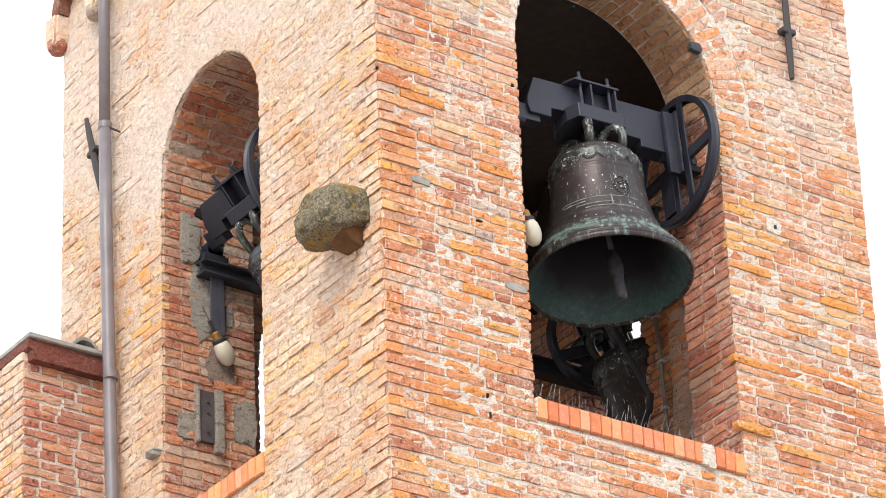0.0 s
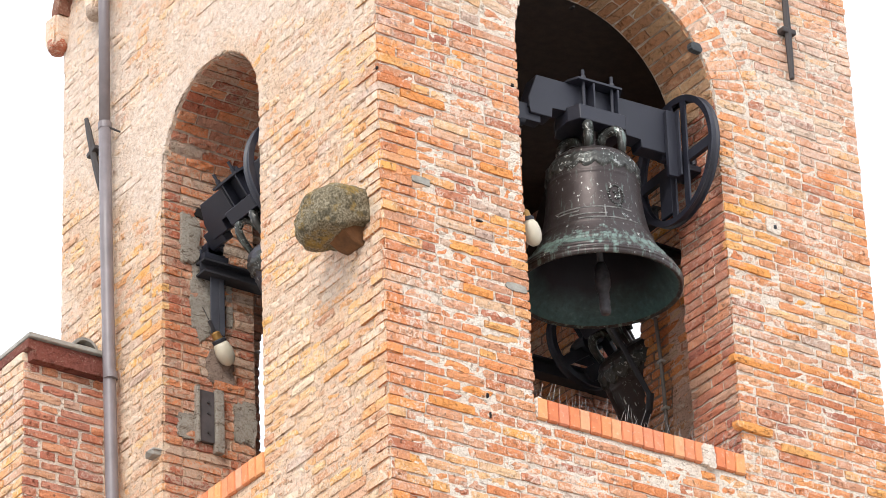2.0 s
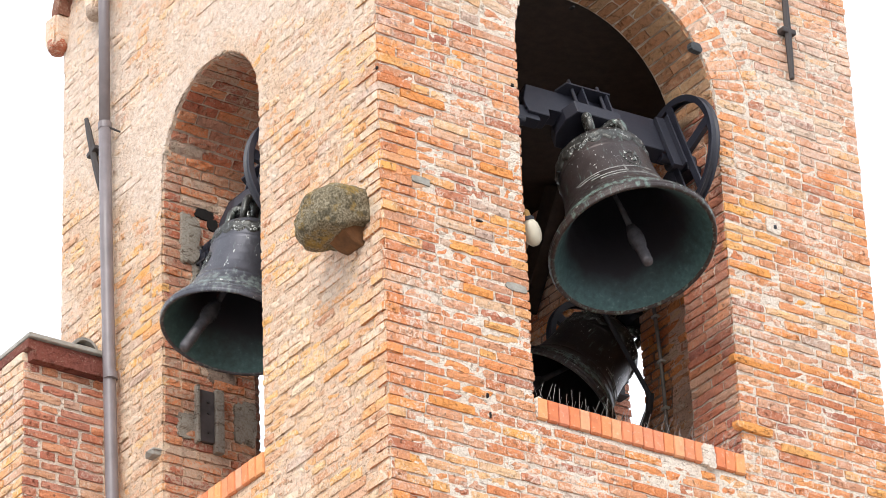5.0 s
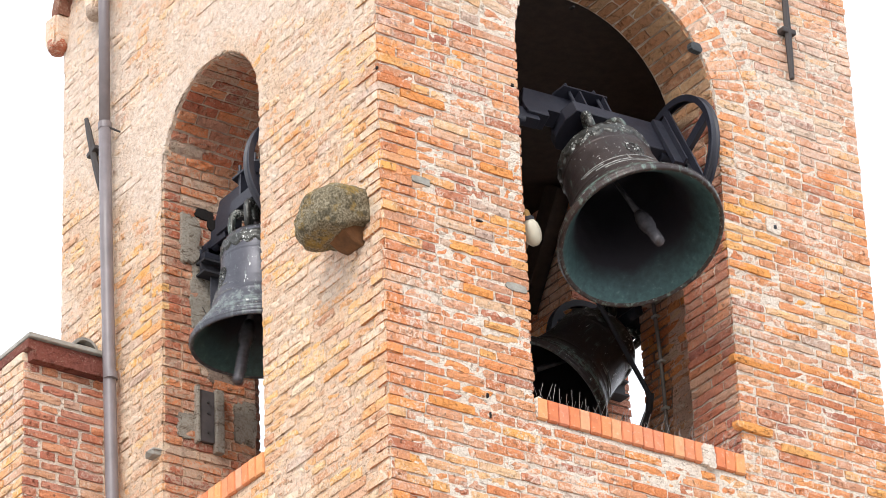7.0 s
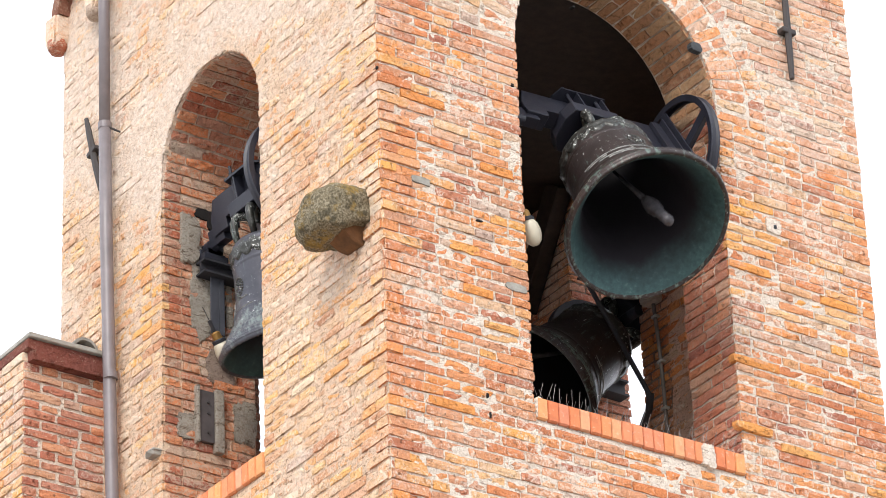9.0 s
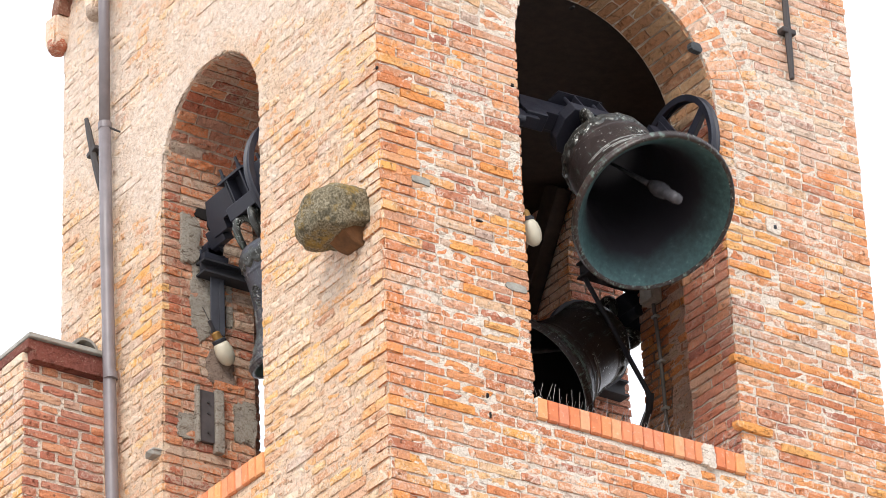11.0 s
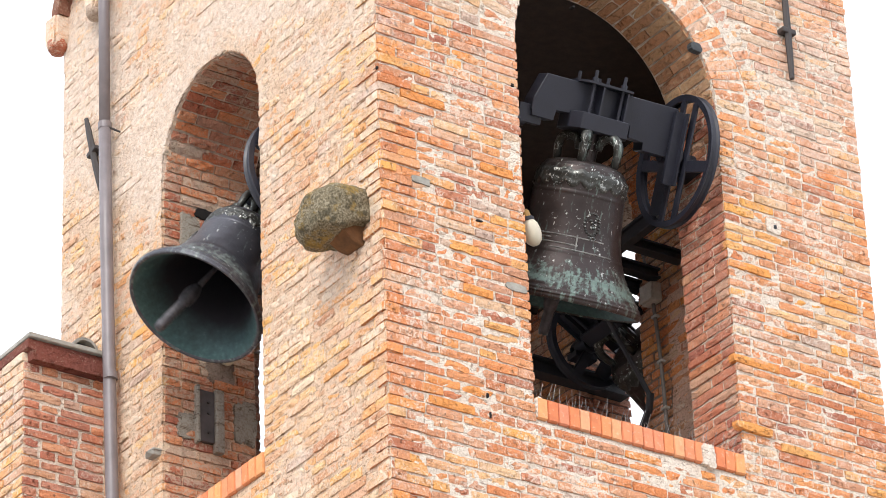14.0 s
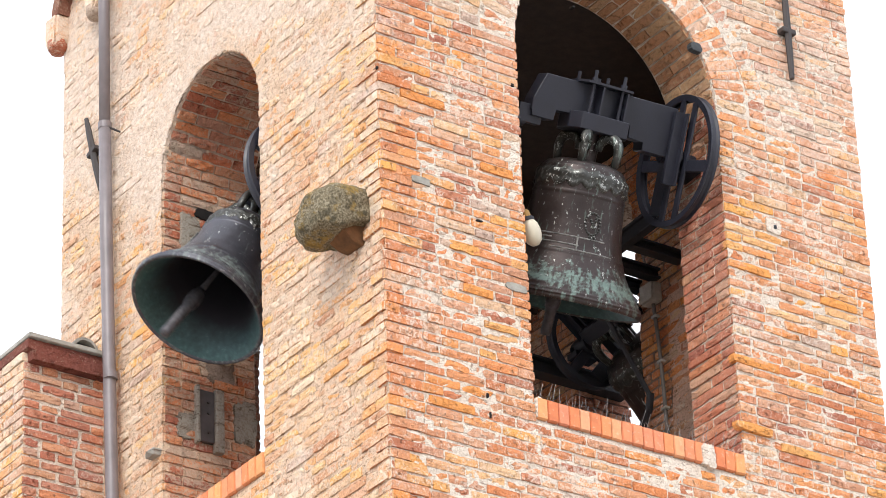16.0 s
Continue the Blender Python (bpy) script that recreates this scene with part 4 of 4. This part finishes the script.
for k in range(4):
    y = 3.60 - 0.50 * k
    zb = 15.25
    bm = bmesh.new()
    prism(bm, [(-0.06, 0.0), (-0.075, 0.06), (-0.075, 0.22), (0.075, 0.22), (0.075, 0.06), (0.06, 0.0), (0.03, -0.025), (-0.03, -0.025)], -0.10, 0.02)
    bmesh.ops.bevel(bm, geom=bm.edges[:], offset=0.015, segments=2, affect="EDGES")
    ob = part("pendant", bm, M_TAN, fz, "pale brick pendant with a red foot")
    ob.matrix_basis = pose(0, y, zb, 0, 0, -90)
    bm = bmesh.new()
    lathe(bm, [(0.001, -0.05), (0.05, -0.04), (0.068, -0.01), (0.07, 0.035), (0.001, 0.036)], 18)
    ob = part("foot", bm, M_JAMB, fz, "red rounded terracotta foot", smooth=True)
    ob.matrix_basis = pose(-0.04, y, zb)
    bm = bmesh.new()
    ring = [(0.25 * math.cos(math.pi * i / 14), 0.25 * math.sin(math.pi * i / 14)) for i in range(15)]
    inner = [(x * 0.66, z * 0.66) for x, z in ring[::-1]]
    prism(bm, ring + inner, -0.09, 0.01)
    ob = part("arch", bm, M_COPING, fz, "dark red brick arch")
    ob.matrix_basis = pose(0, y - 0.25, zb + 0.21, 0, 0, -90)
    bm = bmesh.new()
    box(bm, (-0.045, y - 0.25, zb + 0.57), (0.11, 0.50, 0.22))
    part("band", bm, M_TAN, fz)



# ---- bricks: worn hand-made pieces with their own edges ----
def brick_shape(rng, worn=1.0):
    """One worn brick in a unit frame: x along, y inwards, z up; its face near y = 0."""
    nu, nv = 5, 3
    v, idx = [], {}
    for i in range(nu):
        for j in range(nv):
            edge = i in (0, nu - 1) or j in (0, nv - 1)
            corner = i in (0, nu - 1) and j in (0, nv - 1)
            x, z = i / (nu - 1) - 0.5, j / (nv - 1) - 0.5
            if i in (0, nu - 1):
                x += rng.uniform(-0.012, 0.014) * worn * (-1 if i else 1)
            else:
                x += rng.uniform(-0.05, 0.05)
            if j in (0, nv - 1):
                z += rng.uniform(-0.05, 0.055) * worn * (-1 if j else 1)
            if corner:
                x *= 1 - 0.012 * worn
                z *= 1 - 0.07 * worn
            d = rng.uniform(0.0, 0.09) * worn if edge else rng.uniform(-0.08, 0.06)
            idx[i, j] = len(v)
            v.append((x, d, z))
    f = [(idx[i, j], idx[i + 1, j], idx[i + 1, j + 1], idx[i, j + 1]) for i in range(nu - 1) for j in range(nv - 1)]
    ring = [(i, 0) for i in range(nu)] + [(nu - 1, j) for j in range(1, nv)] + [(i, nv - 1) for i in range(nu - 2, -1, -1)] + [(0, j) for j in range(nv - 2, 0, -1)]
    base = len(v)
    for i, j in ring:
        x, d, z = v[idx[i, j]]
        v.append((x * 1.01, 1.0, z * 1.02))
    n = len(ring)
    for k in range(n):
        f.append((idx[ring[k]], base + k, base + (k + 1) % n, idx[ring[(k + 1) % n]]))
    return np.array(v), f


brng = random.Random(7)
SHAPES = [brick_shape(brng) for _ in range(28)]
CHIPPED = [brick_shape(brng, 1.9) for _ in range(10)]


def brick_meshes(mat, shapes):
    out = []
    for v, f in shapes:
        me = bpy.data.meshes.new("brick")
        me.from_pydata([tuple(q) for q in v], [], f)
        me.materials.append(mat)
        out.append(me)
    return out


DEPTH = 0.05


def course_run(rng, a, b, z, h, out, long=0.255, proud=0.0, first=None):
    """Fill one course from a to b with stretchers and headers."""
    u, k = a, first if first is not None else rng.random() < 0.5
    while u < b - 0.03:
        w = (long if rng.random() < 0.64 else long * 0.49) * rng.uniform(0.88, 1.1)
        if k:
            w = long * 0.49
            k = False
        if b - u - w < 0.07:
            w = b - u
            if w > 0.33:
                w = w / 2
        gap = rng.uniform(0.006, 0.020)
        wave = 0.010 * noise.noise(Vector((u * 1.3, z * 0.9, 4.2))) + 0.006 * noise.noise(Vector((u * 4.0, z * 2.0, 1.7)))
        sunk = rng.choice((0, 0, 0, 0.001, 0.002, 0.003, 0.005, -0.003, -0.005))
        out.append((u + w / 2, z + wave + rng.uniform(-0.003, 0.003), max(0.03, w - gap), h * rng.uniform(0.68, 0.88), rng.uniform(-0.011, 0.011), -proud + sunk))
        u += w


def face_bricks(seed, u0, u1, za, zb, o=None, ring=0.0, sill_h=0.135, proud=0.0):
    """Placements (u, z, width, height, tilt, depth) over a face with an arched opening."""
    rng = random.Random(seed)
    out = []
    n0, n1 = int(za / COURSE), int(zb / COURSE)
    for c in range(n0, n1):
        z = (c + 0.5) * COURSE
        first = bool(c % 2)
        gap = None
        if o:
            mid, r = (o["a"] + o["b"]) / 2, (o["b"] - o["a"]) / 2
            if o["sill"] - sill_h - 0.02 < z < o["spring"]:
                gap = (o["a"], o["b"])
            elif o["spring"] <= z < o["spring"] + r + ring:
                h = math.sqrt((r + ring) ** 2 - (z - o["spring"]) ** 2)
                gap = (mid - h, mid + h)
        if gap:
            course_run(rng, u0, gap[0], z, COURSE, out, proud=proud, first=first)
            course_run(rng, gap[1], u1, z, COURSE, out, proud=proud, first=not first)
        else:
            course_run(rng, u0, u1, z, COURSE, out, proud=proud, first=first)
    return out


def place(F, b):
    u, z, w, h, tilt, d = b
    return F @ Matrix.Translation((u, d, z)) @ Matrix.Rotation(tilt, 4, "Y") @ Matrix.Diagonal((w, DEPTH, h, 1))


def joined(name, mats, mat, parent, seed, shapes=None):
    """Many bricks as one mesh."""
    rng = random.Random(seed)
    vs, fs, n = [], [], 0
    for m in mats:
        v, f = rng.choice(shapes or (SHAPES if rng.random() < 0.8 else CHIPPED))
        a = np.array(m)
        flip = np.linalg.det(a[:3, :3]) < 0
        vs.append(v @ a[:3, :3].T + a[:3, 3])
        fs += [tuple(n + i for i in (q[::-1] if flip else q)) for q in f]
        n += len(v)
    if not vs:
        return None
    me = bpy.data.meshes.new(name)
    me.from_pydata([tuple(q) for q in np.concatenate(vs)], [], fs)
    me.materials.append(mat)
    ob = new(name, me)
    ob.parent = parent
    return tagged(ob, kind="stuff")


def pieces(name, mats, mat, parent, seed, chipped=0.2):
    """Bricks as objects of their own on shared meshes."""
    rng = random.Random(seed)
    a, b = brick_meshes(mat, SHAPES), brick_meshes(mat, CHIPPED)
    for m in mats:
        ob = new(name, rng.choice(b if rng.random() < chipped else a))
        ob.parent = parent
        ob.matrix_basis = m


def lay(F, bricks, near, mat, parent, seed):
    """The 300 nearest as pieces, the rest joined."""
    pick = [b for b in bricks if near(b[0], b[1])][:286]
    chosen = {id(b) for b in pick}
    pieces("brick", [place(F, b) for b in pick], mat, parent, seed)
    joined("brickwork", [place(F, b) for b in bricks if id(b) not in chosen], mat, parent, seed + 1)


def arch_ring(F, o, r0, length, seed, thick=0.068, d0=0.0):
    """Wedge bricks set radially over the opening."""
    rng = random.Random(seed)
    mid, r = (o["a"] + o["b"]) / 2, (o["b"] - o["a"]) / 2
    rm = r + r0 + length / 2
    n = int(math.pi * rm / thick)
    out = []
    for i in range(n):
        a = math.pi * (i + 0.5) / n
        w = length * rng.uniform(0.88, 0.98)
        out.append(F @ Matrix.Translation((mid + rm * math.cos(a), d0 + rng.choice((0, 0.002, 0.005, -0.003)), o["spring"] + rm * math.sin(a)))
                   @ Matrix.Rotation(-a + rng.uniform(-0.02, 0.02), 4, "Y") @ Matrix.Diagonal((w, DEPTH, math.pi * rm / n * rng.uniform(0.76, 0.88), 1)))
    return out


def soffit(F, o, seed, t=T):
    """Bricks on the underside of the arch: rows across the wall's depth."""
    rng = random.Random(seed)
    mid, r = (o["a"] + o["b"]) / 2, (o["b"] - o["a"]) / 2
    n = int(math.pi * r / 0.066)
    out = []
    for i in range(n):
        a = math.pi * (i + 0.5) / n
        cuts = [0.02, 0.15 + 0.12 * (i % 2) + rng.uniform(-0.01, 0.01)]
        while t - cuts[-1] > 0.34:
            cuts.append(cuts[-1] + rng.uniform(0.2, 0.26))
        cuts.append(t - 0.01)
        for d0, d1 in zip(cuts, cuts[1:]):
            rad = r - rng.choice((0, 0.003, 0.006, -0.004))
            c = Vector((mid + rad * math.cos(a), (d0 + d1) / 2, o["spring"] + rad * math.sin(a)))
            ex, ey, ez = Vector((0, 1, 0)), Vector((math.cos(a), 0, math.sin(a))), Vector((-math.sin(a), 0, math.cos(a)))
            m = Matrix(((ex.x, ey.x, ez.x, c.x), (ex.y, ey.y, ez.y, c.y), (ex.z, ey.z, ez.z, c.z), (0, 0, 0, 1)))
            out.append(F @ m @ Matrix.Diagonal((d1 - d0 - 0.012, DEPTH, math.pi * r / n * 0.84, 1)))
    return out


def sill_row(F, o, seed, h=0.132, w=0.0735):
    rng = random.Random(seed)
    n = round((o["b"] - o["a"]) / w)
    step = (o["b"] - o["a"]) / n
    out = []
    for i in range(n):
        out.append(F @ Matrix.Translation((o["a"] + (i + 0.5) * step, -0.012 + rng.uniform(-0.003, 0.003), o["sill"] - h / 2 + 0.004 + rng.uniform(-0.002, 0.002)))
                   @ Matrix.Rotation(rng.uniform(-0.012, 0.012), 4, "Y") @ Matrix.Diagonal((step - 0.006, 0.25, h, 1)))
    return out


def sill_brick(mat):
    bm = bmesh.new()
    box(bm, (0, 0.5, 0), (1, 1, 1))
    bmesh.ops.bevel(bm, geom=bm.edges[:], offset=0.05, segments=1, affect="EDGES")
    me = bpy.data.meshes.new("sill_brick")
    bm.to_mesh(me)
    bm.free()
    me.materials.append(mat)
    return me


ZB, ZT = 10.3, 15.75


def mortar_skin(name, F, o, mat, parent, depth, rough, seed, u1=W, step=0.018, thick=0.0, high=0.0):
    """Uneven pointing mortar between and over the edges of the bricks."""
    nu, nv = int(u1 / step), int((ZT - ZB) / step)
    mid, r = (o["a"] + o["b"]) / 2, (o["b"] - o["a"]) / 2
    vs, fs = [], []
    off = Vector((seed * 3.1, seed * 1.7, 0))
    for j in range(nv + 1):
        for i in range(nu + 1):
            u, z = 0.004 + (u1 - 0.008) * i / nu, ZB + (ZT - ZB) * j / nv
            q = Vector((u, z, 0)) + off
            d = depth - rough * (0.3 * noise.noise(q * 1.3) + 0.5 * noise.noise(q * 6) + 0.9 * noise.noise(q * 24))
            d -= high * min(1.0, max(0.0, (z - 12.6) / 1.3))
            if thick and u > 1.1 and z < 11.25:
                d -= thick * min(1.0, (u - 1.1) * 3, (11.25 - z) * 8)
            vs.append(tuple(F @ Vector((u, max(d, -0.004), z))))
    for j in range(nv):
        for i in range(nu):
            u, z = u1 * (i + 0.5) / nu, ZB + (ZT - ZB) * (j + 0.5) / nv
            if o["a"] - 0.014 < u < o["b"] + 0.014 and (o["sill"] - 0.14 < z <= o["spring"] or z > o["spring"] and (u - mid) ** 2 + (z - o["spring"]) ** 2 < (r + 0.014) ** 2):
                continue
            a = j * (nu + 1) + i
            fs.append((a, a + 1, a + nu + 2, a + nu + 1))
    me = bpy.data.meshes.new(name)
    me.from_pydata(vs, [], fs)
    me.materials.append(mat)
    for pl in me.polygons:
        pl.use_smooth = True
    ob = new(name, me)
    ob.parent = parent
    return ob


mortar_skin("pointing", F_S, S_OPEN, M_MORTAR, wall_south, 0.0056, 0.0062, 1, thick=0.0022)
mortar_skin("pointing", F_W, W_OPEN, M_MORTAR_W, wall_west, 0.0036, 0.0095, 2, high=0.0030)
# south face
south = face_bricks(11, 0.0, W, ZB, ZT, S_OPEN, ring=0.40, proud=0.0012)
lay(F_S, south, lambda u, z: u < 1.0 and 10.7 < z < 14.9, M_RED, wall_south, 21)
pieces("arch_brick", arch_ring(F_S, S_OPEN, 0.0, 0.26, 31), M_RED, wall_south, 32)
pieces("arch_brick", arch_ring(F_S, S_OPEN, 0.265, 0.135, 33), M_RED, wall_south, 34)
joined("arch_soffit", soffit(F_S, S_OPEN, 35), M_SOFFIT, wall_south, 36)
# west face
west = face_bricks(12, 0.0, W, ZB, ZT, W_OPEN, ring=0.26, proud=0.002)
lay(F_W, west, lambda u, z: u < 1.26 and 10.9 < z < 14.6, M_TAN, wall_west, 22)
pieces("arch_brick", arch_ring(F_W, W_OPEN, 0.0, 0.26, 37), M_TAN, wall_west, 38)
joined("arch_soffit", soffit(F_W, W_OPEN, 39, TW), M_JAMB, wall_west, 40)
# worn corner bricks, long to one side and then to the other
qrng = random.Random(91)


def corner_shapes(count):
    out = []
    for _ in range(count):
        bm = bmesh.new()
        bmesh.ops.create_cube(bm, size=1.0, matrix=Matrix.Translation((0.5, 0.5, 0)))
        bmesh.ops.bevel(bm, geom=[e for e in bm.edges if all(v.co.x < 0.5 and v.co.y < 0.5 for v in e.verts)], offset=qrng.uniform(0.02, 0.11), segments=2, affect="EDGES")
        for v in bm.verts:
            v.co += Vector((qrng.uniform(-0.02, 0.03), qrng.uniform(-0.02, 0.03), qrng.uniform(-0.07, 0.07)))
        me = bpy.data.meshes.new("corner_brick")
        bmesh.ops.recalc_face_normals(bm, faces=bm.faces)
        for f in bm.faces:
            f.material_index = 1 if f.normal.x < -0.7 else 0
        bm.to_mesh(me)
        bm.free()
        me.materials.append(M_RED)
        me.materials.append(M_TAN)
        out.append(me)
    return out


CORNERS = corner_shapes(10)
for c in range(int(10.6 / COURSE), int(15.4 / COURSE)):
    ls, lw = (qrng.uniform(0.2, 0.26), qrng.uniform(0.09, 0.13)) if c % 2 else (qrng.uniform(0.1, 0.13), qrng.uniform(0.18, 0.24))
    ob = new("corner_brick", qrng.choice(CORNERS))
    ob.parent = wall_south
    ob.matrix_basis = pose(qrng.uniform(-0.012, -0.002), qrng.uniform(-0.010, -0.003), (c + 0.5) * COURSE + qrng.uniform(-0.004, 0.004), qrng.uniform(-1, 1), qrng.uniform(-1, 1), qrng.uniform(-1, 1)) @ Matrix.Diagonal((ls, lw, COURSE * qrng.uniform(0.76, 0.9), 1))
# jambs of the two openings, seen on their far sides and near sides
for seed, wall, fr, t, o in ((41, wall_south, plane_frame((S_OPEN["b"], 0, 0), (0, 1, 0), (1, 0, 0)), T, S_OPEN), (43, wall_south, plane_frame((S_OPEN["a"], 0, 0), (0, 1, 0), (-1, 0, 0)), T, S_OPEN),
                             (45, wall_west, plane_frame((0, W_OPEN["b"], 0), (1, 0, 0), (0, 1, 0)), TW, W_OPEN), (47, wall_west, plane_frame((0, W_OPEN["a"], 0), (1, 0, 0), (0, -1, 0)), TW, W_OPEN)):
    rows = face_bricks(seed, 0.012, t, o["sill"], o["spring"] + 0.06)
    if seed in (41, 45):
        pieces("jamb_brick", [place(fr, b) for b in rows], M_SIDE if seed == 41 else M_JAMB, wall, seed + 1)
    else:
        joined("jamb_bricks", [place(fr, b) for b in rows], M_RED, wall, seed + 1)
# inner faces of the far walls
F_NI = plane_frame((0, W - T, 0), (1, 0, 0), (0, 1, 0))
F_EI = plane_frame((W - T, 0, 0), (0, 1, 0), (1, 0, 0))
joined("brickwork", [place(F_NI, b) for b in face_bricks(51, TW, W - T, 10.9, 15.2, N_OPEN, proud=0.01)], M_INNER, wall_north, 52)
joined("brickwork", [place(F_EI, b) for b in face_bricks(53, T, W - T, 10.9, 15.2, E_OPEN, proud=0.01)], M_RED, wall_east, 54)
joined("jamb_bricks", [place(plane_frame((W - T, E_OPEN["a"], 0), (1, 0, 0), (0, -1, 0)), b) for b in face_bricks(55, 0.0, T, 11.2, 14.1)], M_RED, wall_east, 56)
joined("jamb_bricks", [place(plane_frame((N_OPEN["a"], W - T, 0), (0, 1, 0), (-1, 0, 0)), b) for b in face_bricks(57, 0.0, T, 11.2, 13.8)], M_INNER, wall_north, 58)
joined("jamb_bricks", [place(plane_frame((W - T, E_OPEN["b"], 0), (1, 0, 0), (0, 1, 0)), b) for b in face_bricks(59, 0.0, T, 11.2, 14.1)], M_SIDE, wall_east, 60)
# new soldier bricks on the two sills
sb = sill_brick(M_SILL)
for fr, o, wall, seed in ((F_S, S_OPEN, wall_south, 61), (F_W, W_OPEN, wall_west, 62)):
    for m in sill_row(fr, o, seed):
        ob = new("sill_brick", sb)
        ob.parent = wall
        ob.matrix_basis = m
# brighter orange replacement bricks in the south face
oranges = [(2.55, 11.54, 0.26), (0.80, 12.745, 0.22), (0.26, 13.255, 0.2), (0.30, 13.06, 0.3), (0.55, 12.175, 0.2), (0.63, 11.92, 0.2), (2.62, 12.03, 0.34), (2.9, 11.5, 0.3), (0.42, 11.17, 0.3), (2.66, 12.62, 0.25), (3.3, 12.55, 0.28)]
pieces("brick", [F_S @ Matrix.Translation((u, -0.024 if 11.4 < z < 11.8 and 2.4 < u < 2.7 else -0.008, round(z / COURSE) * COURSE + COURSE / 2)) @ Matrix.Diagonal((w, DEPTH, COURSE * 0.86, 1)) for u, z, w in oranges], M_ORANGE, wall_south, 91, 0.6)
# annex brickwork
F_AS = plane_frame((AX0, AY0, 0), (1, 0, 0), (0, 1, 0))
F_AW = plane_frame((AX0, AY0, 0), (0, 1, 0), (1, 0, 0))
pieces("brick", [place(F_AS, (u, z, w * 0.94, h * 0.9, tilt, d)) for u, z, w, h, tilt, d in face_bricks(71, 0.0, -AX0, 10.9, 12.62)], M_SIDE, annex, 72)
pieces("brick", [place(F_AW, b) for b in face_bricks(73, 0.0, 0.9, 11.3, 12.68)], M_TAN, annex, 74)


# ---- the swinging: turning points of each bell, seconds and degrees outwards ----
SWING_A = [(-0.46, 36.1), (0.51, -30.4), (1.48, 39.6), (2.45, -33.7), (3.41, 43.7), (4.38, -37.0), (5.37, 47.5), (6.36, -41.5), (7.33, 51.0), (8.31, -45.6), (9.32, 54.6), (10.3, -48.8),
           (11.29, 57.8), (12.31, -51.2), (13.31, 60.8), (14.32, -53.4), (15.34, 63.5), (16.32, -55.5)]
SWING_B = [(-0.08, -39.2), (0.9, 42.8), (1.83, -44.0), (2.75, 48.4), (3.69, -50.0), (4.61, 54.5), (5.56, -57.4), (6.53, 59.1), (7.48, -60.4), (8.45, 63.6), (9.43, -64.5), (10.4, 66.5),
           (11.37, -68.5), (12.37, 71.7), (13.36, -72.6), (14.37, 74.9), (15.38, -74.5), (16.36, 74.1)]
SWING_C = [(-1.0, -18), (0.0, 26), (1.01, -24), (2.0, 35), (2.99, -33), (3.98, 44), (4.97, -38), (5.96, 49), (6.97, -42), (7.98, 54), (9.0, -47), (10.02, 59),
           (11.05, -50), (12.08, 62), (13.12, -53), (14.16, 66), (15.22, -57), (16.26, 70)]


def swing(rows, t):
    """Pendulum-like angle between turning points."""
    for (t0, a0), (t1, a1) in zip(rows, rows[1:]):
        if t0 <= t <= t1:
            f = (t - t0) / (t1 - t0)
            return (a0 + a1) / 2 + (a0 - a1) / 2 * math.cos(math.pi * f)
    return rows[-1][1]


def motions():
    for bell, rows in ((BELL_A, SWING_A), (BELL_B, SWING_B), (BELL_C, SWING_C)):
        path, tongue = [], []
        for i in range(161):
            t = i / 10
            a = swing(rows, t)
            path.append((t, pose(*bell["pos"], -a, 0, bell["turn"])))
            lag = swing(rows, max(rows[0][0], t - 0.09))
            c = max(-36.0, min(36.0, lag * 0.62 if bell is BELL_B else lag * 0.5))
            tongue.append((t, pose(0, 0, bell["cz"], -c, 0, 0)))
        walk(bell["ob"], path)
        walk(bell["clapper"], tongue)


motions()
